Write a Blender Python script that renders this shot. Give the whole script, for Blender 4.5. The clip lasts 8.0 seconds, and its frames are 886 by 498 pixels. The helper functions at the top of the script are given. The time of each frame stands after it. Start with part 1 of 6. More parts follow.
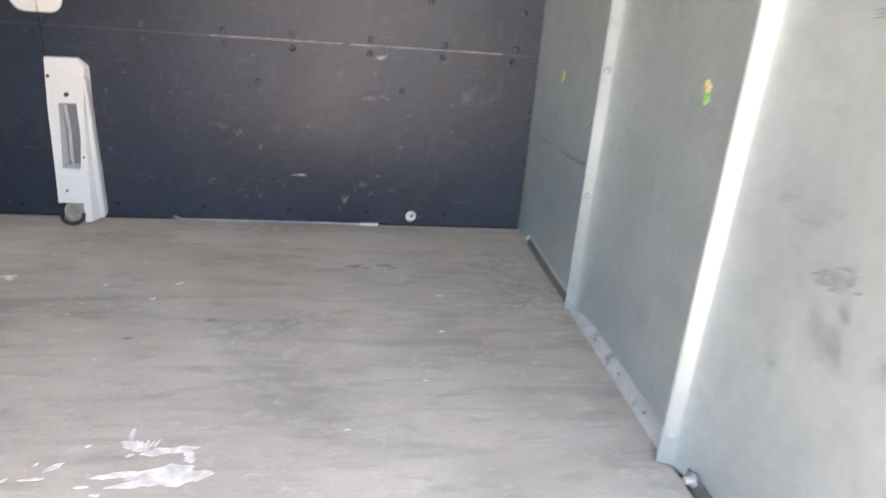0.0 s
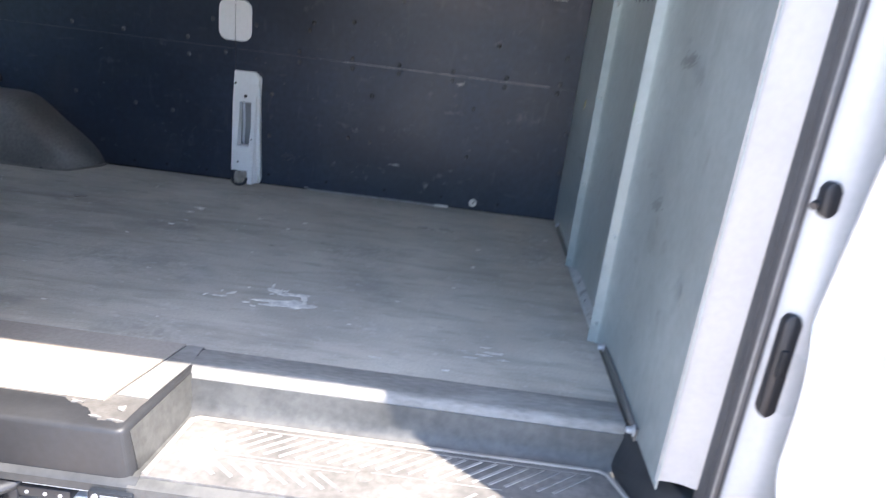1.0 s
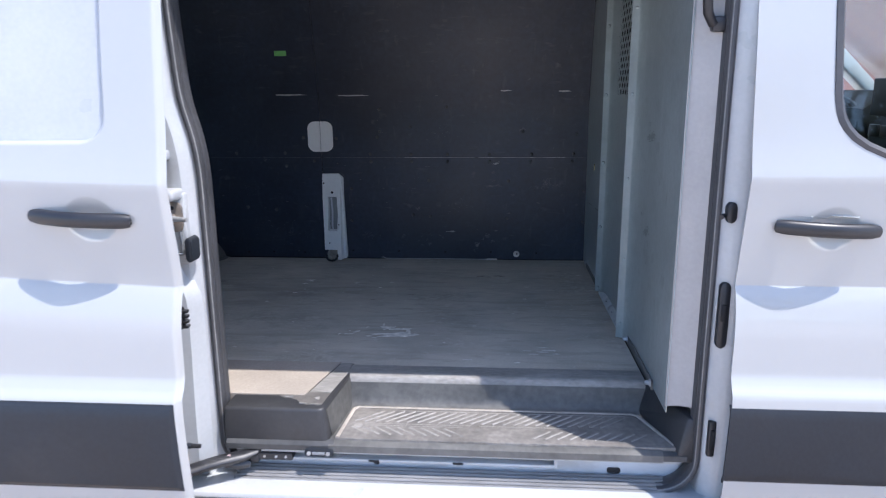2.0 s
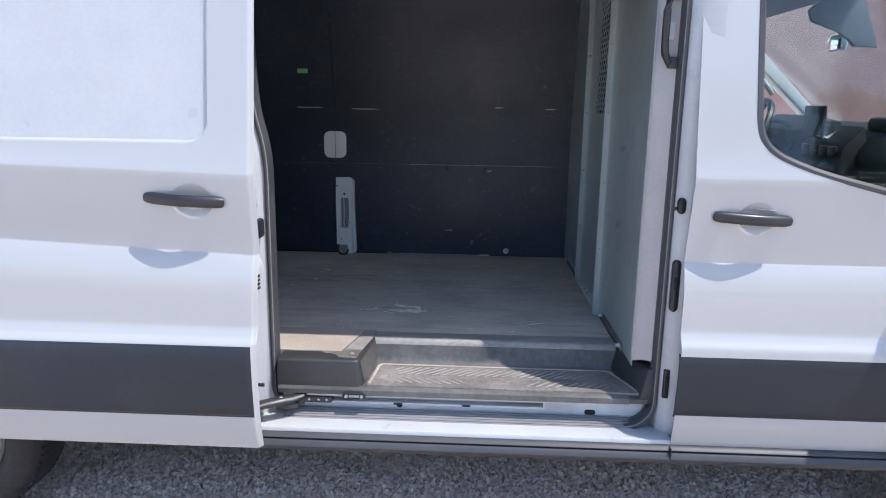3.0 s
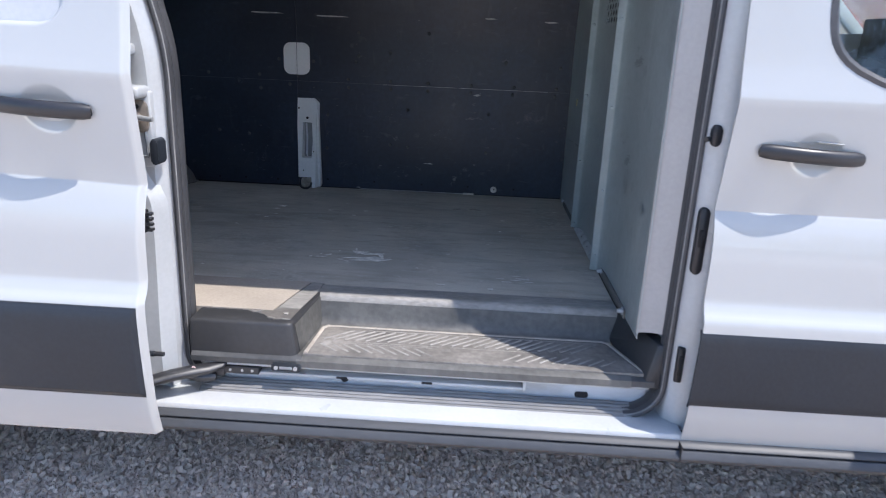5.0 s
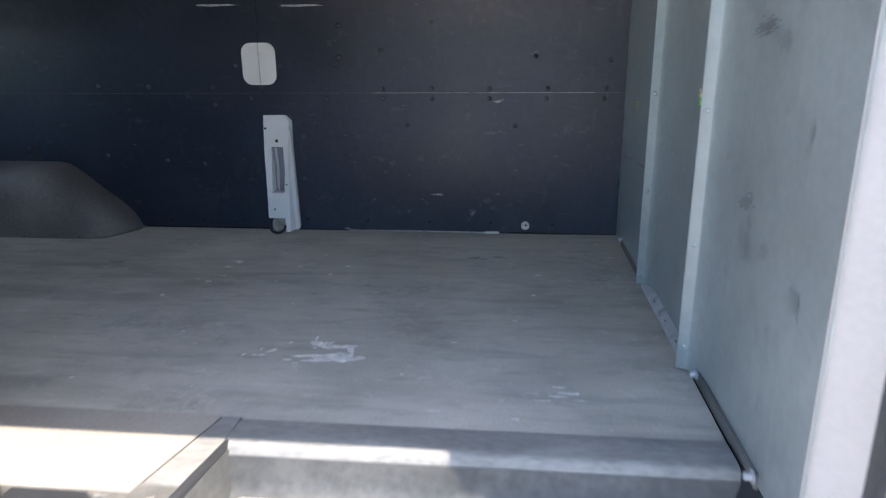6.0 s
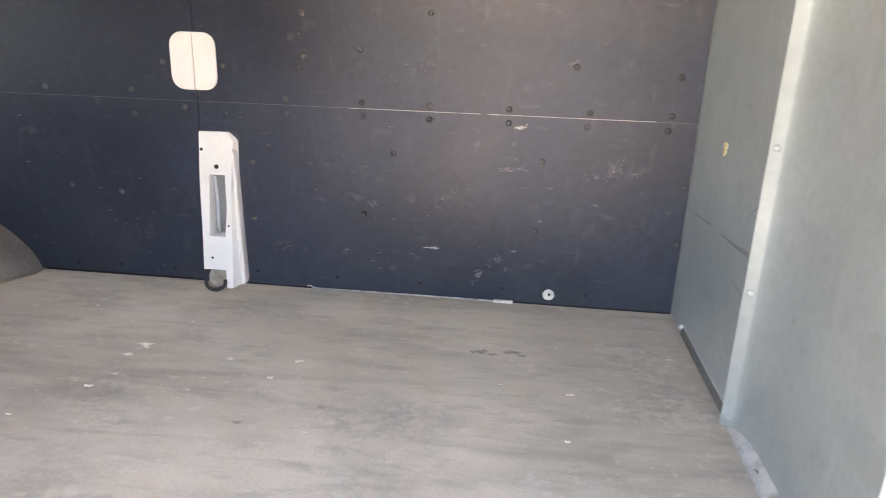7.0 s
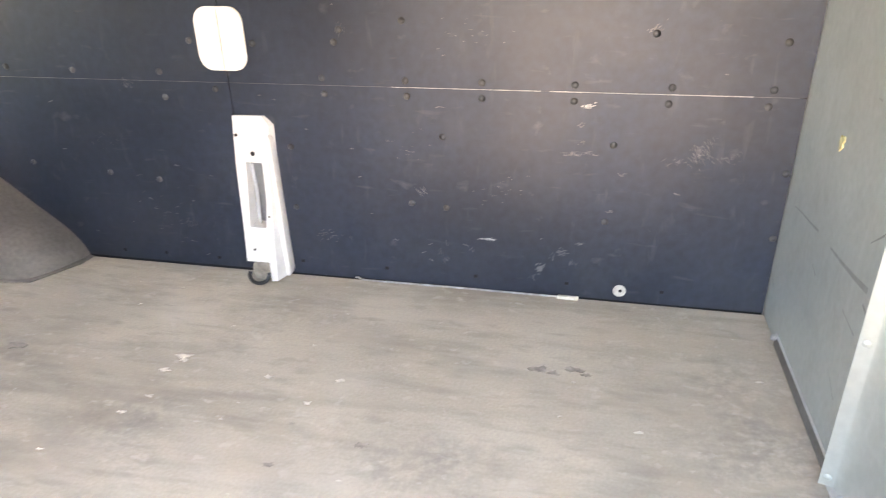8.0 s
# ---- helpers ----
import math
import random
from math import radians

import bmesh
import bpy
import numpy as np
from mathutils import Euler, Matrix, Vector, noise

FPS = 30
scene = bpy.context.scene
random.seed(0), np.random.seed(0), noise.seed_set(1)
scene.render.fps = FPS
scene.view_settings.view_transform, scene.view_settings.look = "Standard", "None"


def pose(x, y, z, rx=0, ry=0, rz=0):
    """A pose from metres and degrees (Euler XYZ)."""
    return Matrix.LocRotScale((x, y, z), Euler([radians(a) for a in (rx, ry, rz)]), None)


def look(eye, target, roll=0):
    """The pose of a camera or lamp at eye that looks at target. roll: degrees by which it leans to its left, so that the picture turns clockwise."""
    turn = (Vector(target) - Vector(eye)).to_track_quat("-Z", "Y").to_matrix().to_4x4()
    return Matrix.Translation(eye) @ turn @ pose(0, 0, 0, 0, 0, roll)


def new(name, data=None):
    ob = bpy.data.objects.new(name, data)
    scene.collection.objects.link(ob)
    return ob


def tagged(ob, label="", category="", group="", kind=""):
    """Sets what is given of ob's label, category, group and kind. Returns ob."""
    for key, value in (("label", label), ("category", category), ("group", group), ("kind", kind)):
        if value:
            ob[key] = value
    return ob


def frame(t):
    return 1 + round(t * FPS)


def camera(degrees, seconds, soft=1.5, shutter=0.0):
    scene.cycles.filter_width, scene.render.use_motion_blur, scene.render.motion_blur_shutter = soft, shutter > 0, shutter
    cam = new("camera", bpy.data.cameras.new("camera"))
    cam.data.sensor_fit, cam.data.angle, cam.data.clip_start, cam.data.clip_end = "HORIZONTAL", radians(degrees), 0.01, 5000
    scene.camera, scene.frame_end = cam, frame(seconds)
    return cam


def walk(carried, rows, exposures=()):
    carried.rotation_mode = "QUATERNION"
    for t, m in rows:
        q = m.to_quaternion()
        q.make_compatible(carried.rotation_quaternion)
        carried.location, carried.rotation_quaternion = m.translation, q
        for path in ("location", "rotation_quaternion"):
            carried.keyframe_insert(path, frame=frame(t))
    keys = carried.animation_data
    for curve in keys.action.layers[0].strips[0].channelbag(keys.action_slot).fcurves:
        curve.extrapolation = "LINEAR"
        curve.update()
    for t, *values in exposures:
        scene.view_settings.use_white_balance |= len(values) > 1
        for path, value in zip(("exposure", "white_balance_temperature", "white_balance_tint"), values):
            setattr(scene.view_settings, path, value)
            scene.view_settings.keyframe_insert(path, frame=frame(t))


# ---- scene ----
cam = camera(66.1, 8.0, soft=1.0, shutter=0.28)
PATH = [
    (0, (0.803, -0.123, 1.364), (1.085, 1.716, 0.632), 4.6),
    (0.2, (0.917, -0.224, 1.369), (1.178, 1.66, 0.748), 2.9),
    (0.4, (1.007, -0.374, 1.382), (1.156, 1.527, 0.781), 2.5),
    (0.5, (0.945, -0.505, 1.432), (1.0, 1.371, 0.742), 2.4),
    (0.6, (0.974, -0.594, 1.401), (0.871, 1.248, 0.627), 1.2),
    (0.8, (0.967, -0.732, 1.407), (0.804, 1.092, 0.604), 2.7),
    (1, (0.95, -0.878, 1.405), (0.917, 1.013, 0.754), 7.0),
    (1.2, (0.901, -1.026, 1.419), (0.931, 0.897, 0.872), 7.7),
    (1.5, (0.84, -1.224, 1.517), (0.814, 0.723, 1.061), 3.0),
    (2, (0.887, -1.607, 1.522), (0.736, 0.333, 1.063), -0.5),
    (2.2, (0.883, -1.729, 1.535), (0.733, 0.209, 1.064), -0.8),
    (3.3, (0.78, -2.185, 1.53), (0.745, -0.227, 1.123), 2.0),
    (3.5, (0.81, -2.207, 1.54), (0.827, -0.253, 1.118), 2.3),
    (4, (0.881, -2.152, 1.489), (0.968, -0.222, 0.969), 3.0),
    (4.2, (0.902, -2.057, 1.457), (0.965, -0.137, 0.903), 3.1),
    (5.3, (0.878, -1.384, 1.421), (0.763, 0.52, 0.82), 1.5),
    (5.5, (0.887, -1.227, 1.425), (0.756, 0.676, 0.821), 0.5),
    (5.9, (0.916, -0.798, 1.354), (0.751, 1.104, 0.76), -0.2),
    (6, (0.95, -0.695, 1.348), (0.75, 1.21, 0.774), -0.5),
    (6.2, (0.894, -0.526, 1.403), (0.715, 1.383, 0.835), 0.2),
    (6.5, (0.911, -0.244, 1.372), (0.781, 1.665, 0.79), 1.4),
    (6.8, (0.923, -0.031, 1.442), (0.783, 1.866, 0.824), 2.2),
    (7, (0.885, 0.039, 1.401), (0.687, 1.929, 0.776), 1.9),
    (7.5, (0.932, 0.265, 1.477), (0.594, 2.084, 0.717), 1.0),
    (7.8, (0.909, 0.323, 1.505), (0.568, 2.115, 0.686), 0.3),
    (8, (0.906, 0.299, 1.53), (0.5, 2.058, 0.67), -1.3),
]
EXPOSURES = [(0, 3.95, 8100, 18), (0.4, 3.82, 7800, 17), (0.6, 3.55, 7400, 15), (0.8, 3.07, 6850, 14), (1.0, 2.74, 6100, 13), (1.2, 2.42, 5950, 13), (1.5, 2.08, 5850, 13), (2.0, 1.50, 5650, 14), (3.5, 1.21, 5850, 13), (4.2, 1.29, 5850, 13),
             (5.5, 1.61, 5750, 12), (5.9, 2.13, 5900, 11), (6.0, 2.40, 6150, 11), (6.2, 3.25, 7000, 12), (6.5, 4.0, 7900, 15), (7.0, 4.19, 8450, 20), (7.5, 4.67, 8950, 20), (8.0, 4.77, 9050, 19)]
walk(cam, [(t, look(eye, target, roll)) for t, eye, target, roll in PATH], EXPOSURES)

# ---- world, sun ----
SUN = Vector((0.44, -0.207, 1.0)).normalized()
world = bpy.data.worlds.new("sky")
scene.world = world
world.use_nodes = True
wn = world.node_tree.nodes
sky = wn.new("ShaderNodeTexSky")
sky.sky_type, sky.sun_disc = "NISHITA", False
sky.sun_elevation = math.asin(SUN.z)
sky.sun_rotation = math.atan2(SUN.x, SUN.y)
wn["Background"].inputs["Strength"].default_value = 0.13
world.node_tree.links.new(sky.outputs["Color"], wn["Background"].inputs["Color"])
sun = new("sun", bpy.data.lights.new("sun", "SUN"))
sun.data.energy, sun.data.angle, sun.data.color = 2.4, radians(0.5), (1.0, 0.905, 0.775)
sun.matrix_world = look(SUN * 20, (0, 0, 0))


# ---- materials ----
def material(name, base, rough=0.5, metal=0.0, gloss=0.5, vary=0.15, scale=6.0, fine=90.0, bump=0.1, coat=0.0,
             stretch=(1, 1, 1), spots=None, spot_scale=3.0, spot_amount=0.5, rough_vary=0.1, per_object=0.0):
    """A surface with a broad and a fine variation, optional stains and a fine relief."""
    m = bpy.data.materials.new(name)
    m.use_nodes = True
    n, l = m.node_tree.nodes, m.node_tree.links
    b = n["Principled BSDF"]
    b.inputs["Metallic"].default_value, b.inputs["Specular IOR Level"].default_value = metal, gloss
    b.inputs["Coat Weight"].default_value = coat
    b.inputs["Coat Roughness"].default_value = 0.06
    co = n.new("ShaderNodeTexCoord")
    mp = n.new("ShaderNodeMapping")
    mp.inputs["Scale"].default_value = stretch
    l.new(co.outputs["Object"], mp.inputs["Vector"])

    def tex(sc, detail):
        t = n.new("ShaderNodeTexNoise")
        t.inputs["Scale"].default_value, t.inputs["Detail"].default_value = sc, detail
        l.new(mp.outputs["Vector"], t.inputs["Vector"])
        return t.outputs["Fac"]

    def ramp(src, a, b2, lo, hi):
        r = n.new("ShaderNodeMapRange")
        for k, v in (("From Min", a), ("From Max", b2), ("To Min", lo), ("To Max", hi)):
            r.inputs[k].default_value = v
        l.new(src, r.inputs["Value"])
        return r.outputs["Result"]

    def mul(a, b2):
        r = n.new("ShaderNodeMath")
        r.operation = "MULTIPLY"
        l.new(a, r.inputs[0])
        if isinstance(b2, float):
            r.inputs[1].default_value = b2
        else:
            l.new(b2, r.inputs[1])
        return r.outputs[0]

    broad, small = tex(scale, 5), tex(fine, 3)
    shade = mul(ramp(broad, 0.3, 0.7, 1 - vary, 1 + vary), ramp(small, 0.3, 0.7, 1 - vary * 0.6, 1 + vary * 0.6))
    if per_object:
        info = n.new("ShaderNodeObjectInfo")
        shade = mul(shade, ramp(info.outputs["Random"], 0, 1, 1 - per_object, 1 + per_object))
    col = n.new("ShaderNodeVectorMath")
    col.operation = "SCALE"
    col.inputs[0].default_value = base
    l.new(shade, col.inputs["Scale"])
    out = col.outputs[0]
    if spots:
        mask = mul(ramp(tex(spot_scale, 8), 0.52, 0.68, 0, 1), ramp(tex(fine * 0.4, 4), 0.35, 0.6, 0.2, 1))
        mx = n.new("ShaderNodeMix")
        mx.data_type = "RGBA"
        mx.inputs["B"].default_value = (*spots, 1)
        l.new(mul(mask, spot_amount), mx.inputs["Factor"])
        l.new(out, mx.inputs["A"])
        out = mx.outputs["Result"]
    l.new(out, b.inputs["Base Color"])
    l.new(ramp(broad, 0.3, 0.7, max(0.02, rough - rough_vary), min(1, rough + rough_vary)), b.inputs["Roughness"])
    if bump:
        bp = n.new("ShaderNodeBump")
        bp.inputs["Strength"].default_value, bp.inputs["Distance"].default_value = bump, 0.004
        l.new(small, bp.inputs["Height"])
        l.new(bp.outputs["Normal"], b.inputs["Normal"])
    return m


WHITE = material("white_paint", (0.403, 0.407, 0.399), 0.28, vary=0.006, scale=2, bump=0.0, coat=0.6, rough_vary=0.0)
JAMB = material("white_jamb_paint", (0.44, 0.45, 0.455), 0.35, vary=0.05, scale=5, bump=0.02, coat=0.3, spots=(0.42, 0.40, 0.36), spot_amount=0.25, spot_scale=6)
BODY_INSIDE = material("white_inner_body_paint", (0.80, 0.80, 0.79), 0.4, vary=0.04, scale=3, bump=0.02)
SILL = material("sill_paint_scuffed", (0.55, 0.58, 0.62), 0.35, vary=0.08, scale=8, bump=0.05, coat=0.2, stretch=(0.4, 1, 1), spots=(0.25, 0.23, 0.20), spot_amount=0.5, spot_scale=8)
GREY = material("grey_moulding_plastic", (0.022, 0.026, 0.033), 0.5, gloss=0.3, vary=0.10, scale=4, bump=0.12, spots=(0.045, 0.047, 0.052), spot_amount=0.3)
ROCKER = material("grey_rocker_plastic", (0.052, 0.055, 0.061), 0.5, gloss=0.35, vary=0.12, scale=5, bump=0.1, spots=(0.09, 0.088, 0.085), spot_amount=0.4, stretch=(0.3, 1, 1))
RUBBER = material("black_rubber", (0.056, 0.056, 0.060), 0.5, vary=0.15, scale=10, bump=0.1)
OLD_RUBBER = material("dusty_sill_rubber", (0.21, 0.205, 0.20), 0.6, vary=0.25, scale=9, bump=0.2, stretch=(0.15, 1, 1), spots=(0.35, 0.33, 0.3), spot_amount=0.5)
BLACK = material("black_plastic", (0.022, 0.022, 0.025), 0.4, vary=0.1, scale=10, bump=0.05)
TYRE = material("tyre_rubber", (0.028, 0.028, 0.029), 0.72, gloss=0.35, vary=0.25, scale=8, bump=0.3, spots=(0.065, 0.06, 0.056), spot_amount=0.5)
RIM = material("silver_rim_paint", (0.36, 0.365, 0.37), 0.38, metal=0.35, vary=0.08, scale=9, bump=0.05, spots=(0.22, 0.19, 0.16), spot_amount=0.35)
PANEL = material("grey_partition_sheet", (0.375, 0.424, 0.424), 0.36, metal=0.4, vary=0.10, scale=3.5, fine=60, bump=0.05, rough_vary=0.04)
FOOT = material("bright_foot_sheet", (0.51, 0.515, 0.505), 0.42, metal=0.2, vary=0.12, scale=14, bump=0.08, spots=(0.16, 0.15, 0.14), spot_scale=24, spot_amount=0.7)
BOLT = material("zinc_bolt", (0.40, 0.405, 0.41), 0.45, metal=0.4, vary=0.15, scale=40, bump=0.05)
PLY = material("black_coated_plywood", (0.0215, 0.0305, 0.0510), 0.42, vary=0.30, scale=2.2, fine=45, bump=0.10, spots=(0.055, 0.058, 0.070), spot_scale=4, spot_amount=0.3, rough_vary=0.08)
SCREW = material("dull_screw_head", (0.066, 0.068, 0.072), 0.42, metal=0.25, vary=0.1, bump=0)
SCRATCH = material("pale_scratch", (0.42, 0.42, 0.41), 0.7, vary=0.3, scale=60, bump=0.2)
SCUFF_DIM = material("dull_scratch", (0.125, 0.127, 0.132), 0.6, vary=0.3, scale=60, bump=0.2)
MAT = material("worn_floor_board", (0.485, 0.445, 0.372), 0.72, gloss=0.22, vary=0.12, scale=4.0, fine=150, bump=0.12, spots=(0.27, 0.25, 0.228), spot_scale=2.6, spot_amount=0.6, rough_vary=0.12)
# Same worn board as MAT, its colour lowered where the sun strikes.
DIMMED_BOARD = material("worn_board_dimmed_for_sun", (0.365, 0.318, 0.265), 0.75, gloss=0.22, vary=0.12, scale=5, fine=120, bump=0.06, spots=(0.27, 0.235, 0.195), spot_scale=4, spot_amount=0.5)
SCRAPE = material("pale_floor_scrape", (0.56, 0.52, 0.47), 0.7, vary=0.2, scale=40, bump=0.2)
RUBBED_SOFT = material("rubbed_pale_grey", (0.325, 0.362, 0.365), 0.38, metal=0.38, vary=0.12, scale=30, bump=0.05)
RUBBED = material("rubbed_grey", (0.235, 0.257, 0.262), 0.42, metal=0.25, vary=0.2, scale=40, bump=0.05)
SMUDGE = material("dark_floor_smudge", (0.30, 0.272, 0.235), 0.6, vary=0.3, scale=50, bump=0.2)
FLAKE = material("bare_flaked_patch", (0.70, 0.665, 0.60), 0.7, vary=0.25, scale=30, bump=0.3)
STEP = material("dusty_step_plastic", (0.056, 0.057, 0.058), 0.5, vary=0.22, scale=4, fine=60, bump=0.15, spots=(0.12, 0.117, 0.110), spot_scale=5, spot_amount=0.4)
BLOCK = material("dark_moulded_plastic", (0.034, 0.034, 0.036), 0.45, vary=0.15, scale=4, fine=60, bump=0.12, spots=(0.06, 0.058, 0.055), spot_scale=4, spot_amount=0.4)
RISER = material("dusty_riser_plastic", (0.088, 0.086, 0.081), 0.55, vary=0.28, scale=5, fine=60, bump=0.15, spots=(0.17, 0.163, 0.150), spot_scale=6, spot_amount=0.5)
TREAD = material("dusty_tread", (0.190, 0.175, 0.157), 0.6, vary=0.3, scale=7, fine=70, bump=0.25, spots=(0.095, 0.09, 0.084), spot_scale=8, spot_amount=0.8)
POST = material("off_white_post_paint", (0.375, 0.362, 0.350), 0.45, vary=0.06, scale=5, bump=0.03, spots=(0.40, 0.38, 0.36), spot_amount=0.3, spot_scale=5)
LIP = material("dusty_step_lip", (0.245, 0.232, 0.212), 0.55, vary=0.3, scale=7, fine=90, bump=0.25, stretch=(0.5, 1.6, 1), spots=(0.36, 0.35, 0.325), spot_scale=9, spot_amount=0.6)
KICK = material("dusty_foot_angle", (0.13, 0.124, 0.115), 0.6, vary=0.2, scale=8, bump=0.15)
STEP_WORN = material("worn_step_rib", (0.26, 0.244, 0.222), 0.65, vary=0.25, scale=8, bump=0.2, spots=(0.16, 0.15, 0.14), spot_scale=9, spot_amount=0.6)
# Worn border plastic, paled further so the bevel looks caught by sun.
SUNLIT_RIM = material("worn_edge_with_sun_tint", (0.37, 0.33, 0.28), 0.6, vary=0.2, scale=9, bump=0.15, spots=(0.22, 0.205, 0.185), spot_scale=7, spot_amount=0.6)
ARCH = material("wheel_box_plastic", (0.17, 0.158, 0.145), 0.5, vary=0.25, scale=5, bump=0.15, spots=(0.24, 0.22, 0.20), spot_scale=5, spot_amount=0.45)
DASH = material("dashboard_plastic", (0.022, 0.023, 0.025), 0.65, vary=0.06, scale=6, fine=20, bump=0.0)
TRIM = material("pale_cab_trim", (0.60, 0.62, 0.60), 0.6, vary=0.06, scale=10, bump=0.05)
SEAT = material("dark_seat_cloth", (0.04, 0.042, 0.047), 0.9, vary=0.2, scale=20, bump=0.3)
VISOR = material("grey_visor_cloth", (0.17, 0.185, 0.20), 0.8, vary=0.1, scale=12, bump=0.1)
GREEN = material("green_sticker", (0.19, 0.52, 0.14), 0.5, vary=0.1, scale=40, bump=0)
BEIGE = material("torn_paper_remnant", (0.62, 0.55, 0.30), 0.7, vary=0.2, scale=60, bump=0.1)
RUST = material("brown_latch_metal", (0.31, 0.265, 0.225), 0.45, metal=0.5, vary=0.2, scale=25, bump=0.1)
STONE = material("grey_gravel_stone", (0.70, 0.60, 0.510), 0.85, vary=0.14, scale=35, fine=160, bump=0.25)
DIRT = material("gravel_bed", (0.63, 0.545, 0.465), 0.95, vary=0.3, scale=30, fine=60, bump=0.9)
WALLPINK = material("pink_render", (0.36, 0.205, 0.185), 0.85, vary=0.08, scale=0.6, fine=8, bump=0.1)
# Near-black colour standing for shade inside holes, gaps and hidden cavities.
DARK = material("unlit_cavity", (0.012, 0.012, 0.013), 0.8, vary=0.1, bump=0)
SLOT_GREY = material("grey_metal_and_slot_shade", (0.27, 0.285, 0.30), 0.5, metal=0.3, vary=0.1, bump=0.05)
MIRROR = material("silvered_glass", (0.86, 0.88, 0.87), 0.06, metal=1.0, vary=0.01, bump=0.0, rough_vary=0.02)
RED = material("pale_red_decal", (0.45, 0.33, 0.32), 0.5, vary=0.05, bump=0)


def vary_islands(m, low, high):
    """Gives every separate stone its own brightness and warmth."""
    n, l = m.node_tree.nodes, m.node_tree.links
    b = n["Principled BSDF"]
    src = b.inputs["Base Color"].links[0].from_socket
    geo, rmp, mx = n.new("ShaderNodeNewGeometry"), n.new("ShaderNodeValToRGB"), n.new("ShaderNodeMix")
    rmp.color_ramp.elements[0].color, rmp.color_ramp.elements[1].color = (*low, 1), (*high, 1)
    mx.data_type, mx.blend_type = "RGBA", "MULTIPLY"
    mx.inputs["Factor"].default_value = 1
    l.new(geo.outputs["Random Per Island"], rmp.inputs["Fac"])
    l.new(src, mx.inputs["A"])
    l.new(rmp.outputs["Color"], mx.inputs["B"])
    l.new(mx.outputs["Result"], b.inputs["Base Color"])


def streaked(m, stretch, tone, amount, scale=1.0, lo=0.5, hi=0.72):
    """Lays long soft streaks of another tone over a surface."""
    n, l = m.node_tree.nodes, m.node_tree.links
    b = n["Principled BSDF"]
    src = b.inputs["Base Color"].links[0].from_socket
    co, mp, ns, mr, mx = (n.new("ShaderNode" + k) for k in ("TexCoord", "Mapping", "TexNoise", "MapRange", "Mix"))
    mp.inputs["Scale"].default_value = stretch
    ns.inputs["Scale"].default_value, ns.inputs["Detail"].default_value = scale, 6
    ns.inputs["Distortion"].default_value = 0.3
    for k, v in (("From Min", lo), ("From Max", hi), ("To Min", 0), ("To Max", amount)):
        mr.inputs[k].default_value = v
    mx.data_type = "RGBA"
    mx.inputs["B"].default_value = (*tone, 1)
    l.new(co.outputs["Object"], mp.inputs["Vector"])
    l.new(mp.outputs["Vector"], ns.inputs["Vector"])
    l.new(ns.outputs["Fac"], mr.inputs["Value"])
    l.new(mr.outputs["Result"], mx.inputs["Factor"])
    l.new(src, mx.inputs["A"])
    l.new(mx.outputs["Result"], b.inputs["Base Color"])


streaked(MAT, (2.2, 4.5, 1), (0.29, 0.268, 0.238), 0.45, lo=0.48, hi=0.72)
streaked(MAT, (1.1, 9, 1), (0.21, 0.19, 0.162), 0.42, lo=0.52, hi=0.68)
streaked(MAT, (5, 26, 1), (0.22, 0.20, 0.172), 0.30, lo=0.54, hi=0.70)
streaked(MAT, (4.0, 24, 1), (0.56, 0.51, 0.44), 0.35, lo=0.56, hi=0.74)
streaked(MAT, (3.4, 6.0, 1), (0.62, 0.57, 0.50), 0.5, lo=0.58, hi=0.76)
streaked(MAT, (34, 50, 1), (0.60, 0.56, 0.50), 0.5, lo=0.63, hi=0.73)
streaked(MAT, (11, 30, 1), (0.27, 0.25, 0.215), 0.4, lo=0.55, hi=0.7)
streaked(MAT, (5, 9, 1), (0.52, 0.45, 0.36), 0.3, lo=0.52, hi=0.7)
streaked(MAT, (20, 24, 1), (0.62, 0.59, 0.53), 0.35, lo=0.62, hi=0.72)
streaked(PLY, (9, 9, 5), (0.070, 0.073, 0.082), 0.28, lo=0.56, hi=0.78)
streaked(PLY, (2.5, 2.5, 14), (0.065, 0.068, 0.076), 0.22, lo=0.55, hi=0.8)
streaked(PLY, (16, 16, 22), (0.13, 0.13, 0.132), 0.6, lo=0.66, hi=0.80)
streaked(PLY, (9, 9, 42), (0.12, 0.12, 0.125), 0.35, lo=0.63, hi=0.74)
streaked(PLY, (34, 34, 10), (0.10, 0.102, 0.108), 0.30, lo=0.62, hi=0.74)
streaked(PLY, (1.2, 1.2, 1.2), (0.010, 0.015, 0.028), 0.65, lo=0.42, hi=0.7)
streaked(PANEL, (13, 13, 13), (0.24, 0.265, 0.27), 0.35, lo=0.5, hi=0.74)
streaked(PANEL, (20, 20, 3.0), (0.50, 0.54, 0.55), 0.35, lo=0.58, hi=0.76)
streaked(PANEL, (4, 4, 1.6), (0.30, 0.325, 0.33), 0.3, lo=0.25, hi=0.85)


vary_islands(STONE, (0.66, 0.65, 0.65), (1.10, 1.07, 1.04))


